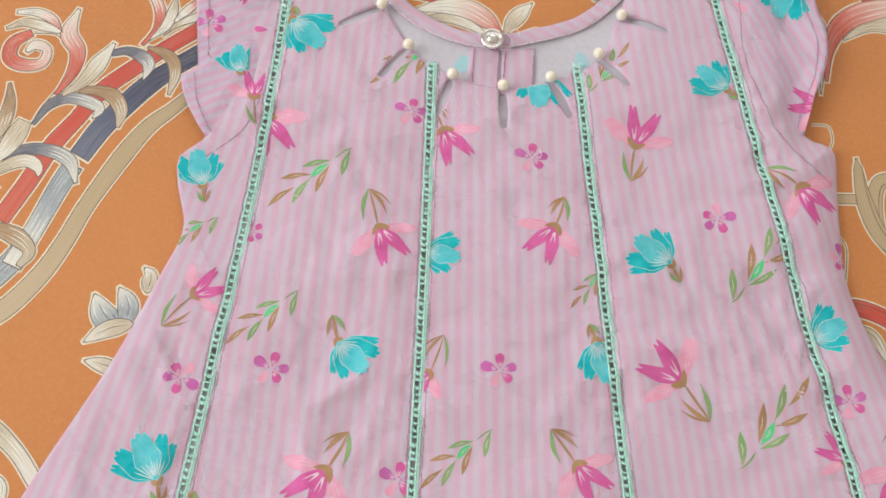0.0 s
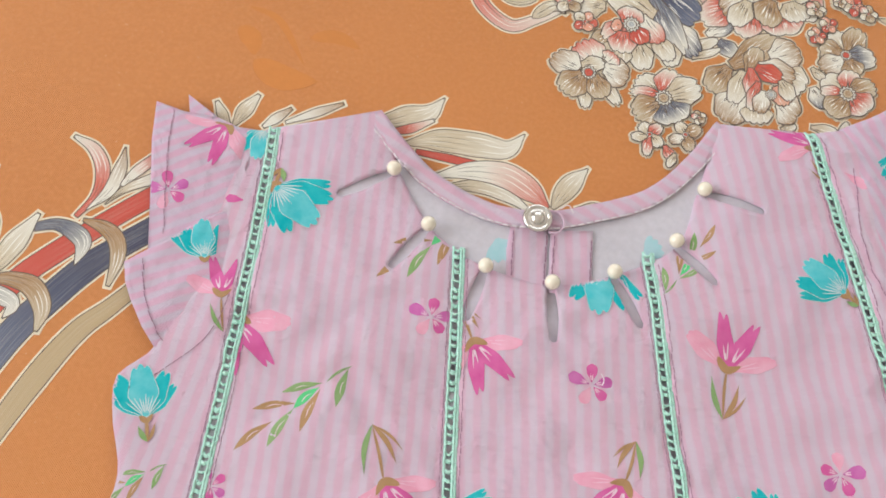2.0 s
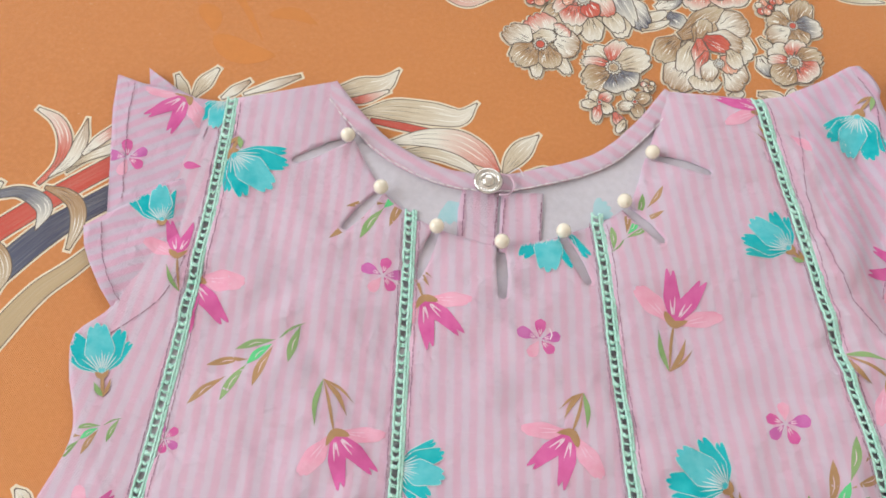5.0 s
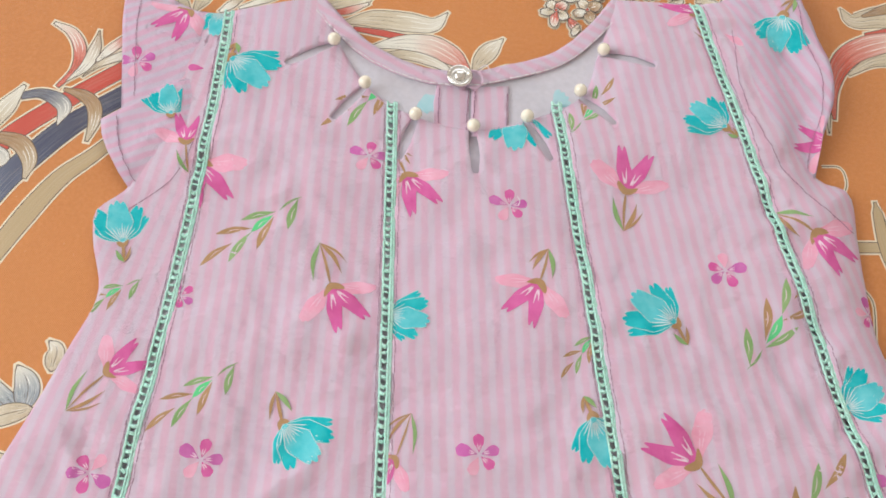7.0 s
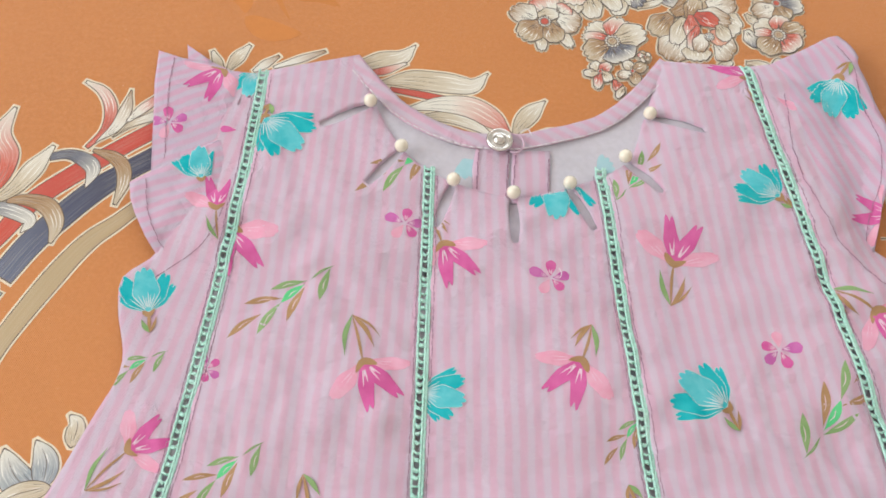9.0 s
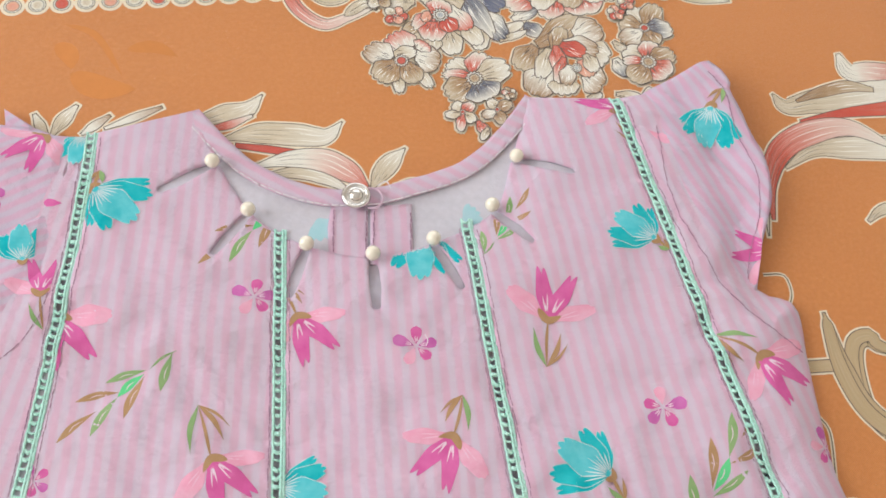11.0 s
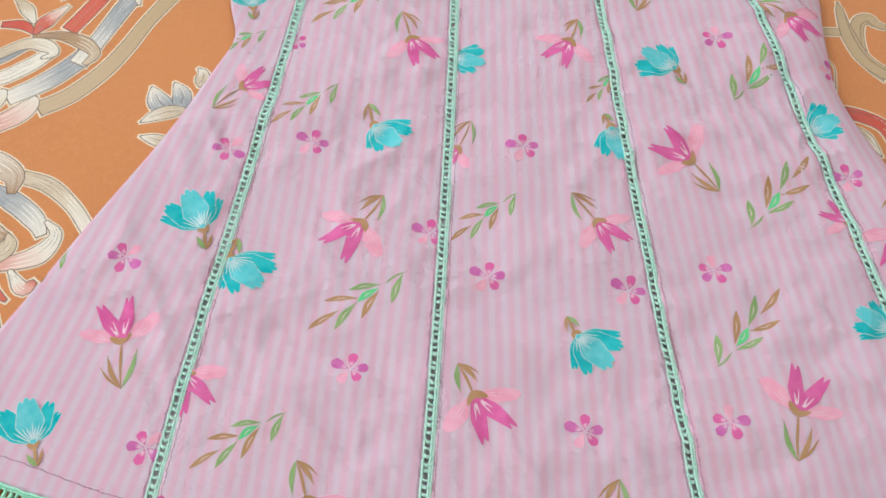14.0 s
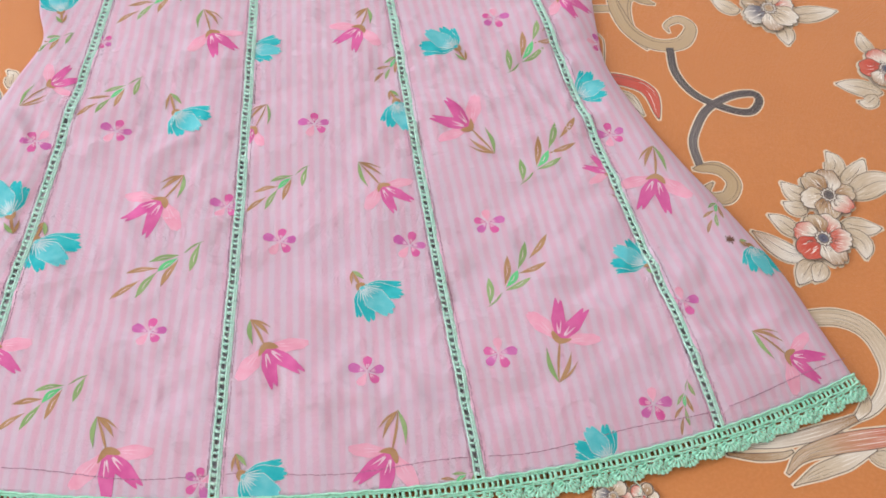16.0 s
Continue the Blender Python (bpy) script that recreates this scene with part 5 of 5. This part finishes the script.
def sprig(L):
    s = Motif()
    for a, b, w, d in (((0, 0), (0.29, 0.01), 0.075, "brown"), ((0.20, -0.115), (0.463, -0.01), 0.085, "green"), ((0.26, 0.16), (0.5, 0.03), 0.07, "brown"), ((0.5, 0.0), (0.71, 0.02), 0.085, "bright"),
                       ((0.5, 0.14), (0.74, 0.04), 0.07, "green"), ((0.445, -0.156), (0.7, -0.004), 0.085, "brown"), ((0.8, 0.02), (1.0, 0.0), 0.025, "green"), ((0.75, -0.16), (0.956, -0.003), 0.085, "green")):
        cx, cy = (a[0] + b[0]) / 2, (a[1] + b[1]) / 2
        a, b = (cx + (a[0] - cx) * 1.2, cy + (a[1] - cy) * 1.2), (cx + (b[0] - cx) * 1.12, cy + (b[1] - cy) * 1.12)
        mid = ((a[0] + b[0]) / 2 * L, ((a[1] + b[1]) / 2 + 0.015) * L)
        s.shape([(a[0] * L, a[1] * L), mid, (b[0] * L, b[1] * L)], w * 0.82 * L, d, "blade", 10, 2, own=True)
        s.shape([((a[0] * 0.7 + b[0] * 0.3) * L, (a[1] * 0.7 + b[1] * 0.3) * L), mid, ((a[0] * 0.3 + b[0] * 0.7) * L, (a[1] * 0.3 + b[1] * 0.7) * L)], w * L * 0.08, "vein", "leaf", 6, 1)
    return s


def bounds(k, x, y):
    """Cutting lines of the panel k near (x, y): points and outward directions."""
    cuts = []
    if k >= 1:
        c = seam_x(k - 1, y)
        g = np.polyval(np.polyder(SEAMS[k - 1]), y)
        cuts.append(((c + GAP + 0.3, y), (-1, g)))
    if k <= 3:
        c = seam_x(k, y)
        g = np.polyval(np.polyder(SEAMS[k]), y)
        cuts.append(((c - GAP - 0.3, y), (1, -g)))
    for side, line in ((0, LEFT), (4, RIGHT)):
        if k == side:
            i = int(np.clip(np.argmin(np.hypot(line[:, 0] - x, line[:, 1] - y)), 2, len(line) - 3))
            d = line[i + 2] - line[i - 2]
            nn = (d[1], -d[0]) if side == 0 else (-d[1], d[0])
            cuts.append((tuple(line[i]), nn))
    g = np.polyval(np.polyder(HEM), x)
    cuts.append(((x, np.polyval(HEM, x) + 0.4), (g, -1)))
    return cuts


TREES = {}


def surface_of(ob):
    if ob.name not in TREES:
        me = ob.data
        TREES[ob.name] = BVHTree.FromPolygons([v.co for v in me.vertices], [tuple(f.vertices) for f in me.polygons])
    return TREES[ob.name]


def printed(name, motif, x, y, angle, k, label, parent=None, height=None, cuts=None):
    """Lays a motif on its cloth: the bloom as one part and each leaf as another."""
    marks = motif.cuts_at if motif.cuts_at and motif.cuts_at[0][0] == 0 else [(0, "bloom")] + motif.cuts_at
    kind = name.replace("printed_", "")
    for (lo, piece), (hi, _) in zip(marks, marks[1:] + [(len(motif.f), "")]):
        laid_on("%s_%s" % (kind, piece), motif, lo, hi, x, y, angle, k, label if piece in ("bloom", "stem") else "", parent or panels[k], bounds(k, x, y) if cuts is None else cuts)


def laid_on(name, motif, lo, hi, x, y, angle, k, label, owner, cuts):
    a = radians(angle)
    ca, sa = math.cos(a), math.sin(a)
    bm = bmesh.new()
    used = sorted({i for f in motif.f[lo:hi] for i in f})
    bv = {}
    for i in used:
        px, py, pz = motif.v[i]
        bv[i] = bm.verts.new((x + px * ca - py * sa, y + px * sa + py * ca, pz))
    for f, mi in zip(motif.f[lo:hi], motif.m[lo:hi]):
        bm.faces.new([bv[i] for i in f]).material_index = mi
    for co, no in cuts:
        bmesh.ops.bisect_plane(bm, geom=bm.verts[:] + bm.edges[:] + bm.faces[:], plane_co=(*co, 0), plane_no=Vector((*no, 0)).normalized(), clear_outer=True)
    tree = surface_of(owner)
    lost = []
    for q in bm.verts:
        hit = tree.ray_cast(Vector((q.co.x * MM, q.co.y * MM, 0.05)), Vector((0, 0, -1)))[0]
        if hit is None or hit.z < 0.0012:
            lost.append(q)
        else:
            q.co = (hit.x, hit.y, hit.z + (0.05 + q.co.z) * MM)
    bmesh.ops.delete(bm, geom=lost, context="VERTS")
    if len(bm.faces) < 4:
        bm.free()
        return None
    me = bpy.data.meshes.new(name)
    bm.to_mesh(me)
    bm.free()
    for mat in motif.mats:
        me.materials.append(MATS[mat])
    me.polygons.foreach_set("use_smooth", np.ones(len(me.polygons), dtype=bool))
    return part(name, me, owner, label)


def which(x, y):
    return sum(x > seam_x(k, y) for k in range(4))


# x, y, direction of the petals, length; bend and length of the stalk; the panel where a seam cuts it
for x, y, a, L, b, q, *k in ((92, 167, 77, 18, 9, 17), (-21, 116, -57, 17, -14, 19), (58, 125, -118, 17, 16, 14), (3, 167, -59, 17, -4, 13, 2), (-79, 165, -65, 19, 1, 13, 1), (-97, 76, 36, 14, 20, 18, 0), (117, 60, 148, 19, -22, 19), (-29, 10, -126, 19, 13, 17), (72, 22, -47, 16, -2, 17), (9, 54, -132, 12, 28, 17, 2), (167, 156, -47, 18, 22, 17, 4)):
    printed("printed_tulip", tulip(L, b, q), x, y, a, k[0] if k else which(x, y), "magenta and pink printed tulip")
for x, y, a, L, b, q, *k in ((25, -64, -55, 19, -4, 14), (-118, -58, 112, 18, -8, 20), (-91, -67, -59, 17, 5, 14, 1), (-34, -112, -62, 19, -5, 15), (82, -109, -119, 18, 23, 17), (154, -59, 69, 19, 18, 19), (186, 34, 148, 13, -26, 19, 3), (208, 34, -99, 20, 6, 19), (257, -61, -17, 17, -21, 18), (126, 259, 145, 16, -30, 17, 3)):
    printed("printed_tulip", tulip(L, b, q), x, y, a, k[0] if k else which(x, y), "magenta and pink printed tulip")
for x, y, a, L, b, q, *k in ((-74, 215, -37, 21, -60, 8, 1), (46, 203, -90, 21, 0, 11, 2), (134, 200, 142, 18, -1, 6, 3), (-101, 127, 108, 18, -3, 8), (1, 107, -7, 16, -7, 8, 2), (110, 112, 148, 20, -31, 9), (-32, 63, -43, 18.5, -28, 12), (78, 74, -69, 19, 2, 8, 2), (-97, -2, 122, 21, -15, 10)):
    printed("printed_bellflower", bellflower(L, b, q), x, y, a, k[0] if k else which(x, y), "turquoise printed bellflower")
for x, y, a, L, b, q, *k in ((173, 85, 32, 17, 5, 10, 4), (-84, -14, -39, 21, -64, 10, 1), (65, -34, -41, 19.5, -23, 9), (198, -17, 152, 17, -31, 6, 3), (-140, -103, 115, 19.5, 0, 9), (21, -121, -27, 18, -45, 9, 2), (174, -110, 128, 16, -7, 6), (250, -4, -68, 18, 49, 6), (-82, 238, -95, 13, -20, 6, 0)):
    printed("printed_bellflower", bellflower(L, b, q), x, y, a, k[0] if k else which(x, y), "turquoise printed bellflower")
for x, y, r, a, *k in ((-12, 173, 7, 240), (45, 156, 7, 245), (130, 136, 7, 95), (-95, 41, 7, 55), (-58, 48, 7, 235), (38, 57, 7, 250), (0, 8, 7, 240, 1), (187, 124, 6, 180, 4), (-76, 108, 5, 200, 1), (175, 84, 5, 200, 3)):
    printed("printed_pinwheel", pinwheel(r), x, y, a, k[0] if k else which(x, y), "violet and pink printed small flower")
for x, y, r, a, *k in ((27, -11, 7, 240), (87, -11, 7, 235), (124, 4, 7, 100), (-126, -20, 7, 50), (-25, -59, 7, 240), (-98, -99, 7, 50, 0), (-88, -123, 6, 240, 1), (70, -75, 7, 245), (127, -65, 7, 95), (5, -124, 6, 20, 1), (194, -86, 7, 95), (188, 59, 7, 260), (212, -37, 7, 100, 4)):
    printed("printed_pinwheel", pinwheel(r), x, y, a, k[0] if k else which(x, y), "violet and pink printed small flower")
for x, y, a, L, *k in ((-70, 121, 43, 46), (-78, 57, 44, 38, 1), (10, 6, 44, 38, 2), (163, 138, 237, 49, 3), (169, 67, 235, 50, 3), (67, 88, 53, 26, 2), (-44, -43, 39, 47), (-79, -105, 38, 41), (151, -3, 234, 48), (99, -126, 28, 22, 2),
                       (-32, 186, 40, 46, 1), (230, 2, 65, 28), (87, 221, 238, 34, 3), (-114, 97, 35, 28, 0), (-170, -42, 50, 30, 0), (206, -98, 80, 24, 3)):
    printed("printed_sprig", sprig(L), x, y, a, k[0] if k else which(x, y), "green and brown printed leaf sprig")
printed("printed_tulip", tulip(16), -95, 238, -120, 0, "magenta and pink printed tulip", sleeves[0], SL0, [((-95, 237.3), (0.1, 1)), ((-88, 230), (1, 0))])
printed("printed_tulip", tulip(13.5), -84.6, 171, 94, 0, "magenta and pink printed tulip", sleeves[1], SL1, [((-82.5, 176), (1, 0))])
printed("printed_tulip", tulip(13.5), -84.6, 171, 94, 0, "magenta and pink printed tulip", panels[0], SL1, [((-81.5, 176), (1, 0))])
printed("printed_pinwheel", pinwheel(7), -111, 208, 260, 0, "violet and pink printed small flower", sleeves[0], SL0, [((-118, 208), (-1, -0.15))])
printed("printed_bellflower", bellflower(15), -93, 184, 105, 0, "turquoise printed bellflower", sleeves[1], SL1, [((-90, 190), (1, 0.1)), ((-95, 201), (0.4, 1)), ((-93, 182.5), (0, -1))])
printed("printed_bellflower", bellflower(19), 163, 262, -104, 4, "turquoise printed bellflower", sleeves[3], SL3, [((172, 262), (1, 0.35))])
printed("printed_tulip", tulip(15), 180, 197, 165, 4, "magenta and pink printed tulip", sleeves[3], SL3, [((174.5, 197), (1, -0.2))])
def lone_petal(L, dye="rose"):
    s = Motif()
    s.ray(0, 0.05 * L, L, 0.55 * L, dye)
    return s


printed("printed_petal", lone_petal(7, "magenta"), -83.5, 208, 180, 0, "magenta printed petal", panels[0], cloth_z, [])
printed("printed_petal", lone_petal(11), 136, 250, -35, 4, "pale pink printed petal", panels[4], cloth_z, [((135, 246), (-1, 0))])

printed("printed_shadow", faded(10), 8, 207, -60, 2, "pale turquoise print on the lining", back, None, [])
printed("printed_shadow", faded(8), 62, 208, 30, 2, "pale turquoise print on the lining", back, None, [])



def burr(L):
    s = Motif()
    for i in range(9):
        s.ray(i * 40 + 9 * math.sin(i * 5), 0.0, L * (0.7 + 0.3 * math.sin(i * 3.1)), 0.2 * L, "burr", "leaf", 14, across=1)
    return s


printed("printed_burr", burr(4.2), 240, -2, 0, 4, "dark brown printed burr on the side panel")

# loose thread ends
for pts, z0, mat, label in (([(104, -66), (101, -69), (102, -72), (99, -74)], 5.4, "mauve_thread", "loose mauve thread end"), ([(107, -88), (104.5, -90), (105.5, -93)], 5.2, "mauve_thread", "loose mauve thread end"),
                            ([(-70, -141), (-71, -145), (-69, -146)], 1.6, "mint_crochet", "loose mint thread end"), ([(-22, -143), (-20.5, -146), (-22, -147.5)], 1.5, "mint_crochet", "loose mint thread end"),
                            ([(128, -128.5), (129.5, -132), (127.5, -133.5)], 1.4, "mint_crochet", "loose mint thread end"), ([(183, -118), (186, -121), (185, -124)], 1.4, "mint_crochet", "loose mint thread end"),
                            ([(30, 220), (33, 222), (35, 219)], 5.0, "white_thread", "loose white thread end"), ([(48, 160), (49, 158), (48.5, 156)], 7.0, "white_thread", "loose white thread end")):
    line = spline(pts, 10)
    part("thread_end", bar_mesh([(line, np.full(10, z0), 0.35, 0.3)], "thread_end", mat), dress, label)

# pearls and button


def ball(name, r, mat, seg_=20):
    bm = bmesh.new()
    bmesh.ops.create_uvsphere(bm, u_segments=seg_, v_segments=14, radius=r)
    for f in bm.faces:
        f.smooth = True
    me = bpy.data.meshes.new(name)
    bm.to_mesh(me)
    bm.free()
    me.materials.append(MATS[mat])
    return me


pearl = ball("pearl", 2.8 * MM, "pearl")
for x, y in PEARLS:
    ob = part("pearl", pearl, dress, "small cream pearl bead sewn at the neck edge")
    ob.location = (x * MM, y * MM, bed_z(x * MM, y * MM) + 6.6 * MM)


def turned(name, prof, mat, n=36):
    """A round body from (radius, height) pairs in millimetres."""
    v, f = [], []
    for r, z in prof:
        for i in range(n):
            a = 2 * math.pi * i / n
            v.append((r * math.cos(a) * MM, r * math.sin(a) * MM, z * MM))
    for j in range(len(prof) - 1):
        for i in range(n):
            a, b = j * n + i, j * n + (i + 1) % n
            f.append((a, b, b + n, a + n))
    f.append(tuple(range((len(prof) - 1) * n, len(prof) * n)))
    return mesh_of(name, v, f, [mat])


button = part("button", turned("button", [(4.4, 0), (5.3, 0.5), (5.5, 1.2), (5.1, 1.9), (4.4, 2.0), (3.9, 1.4), (3.4, 1.3), (3.1, 1.7), (2.6, 1.5)], "button_metal"), dress, "round shiny silver button at the back neck")
button.location = (22 * MM, 215 * MM, bed_z(0.022, 0.215) + 4.6 * MM)
stud = part("button_centre", turned("button_centre", [(2.6, 1.2), (2.5, 1.9), (1.8, 2.6), (0.8, 2.9)], "button_metal", 24), button, "silvery raised button centre")
loop = spline([(26, 219), (30, 218.5), (32, 214.5), (30, 211), (26.5, 210.5)], 24)
part("button_loop", bar_mesh([(loop, np.full(24, 4.4), 0.6, 0.6)], "button_loop", "striped_pink_cotton"), dress, "thin pink button loop")
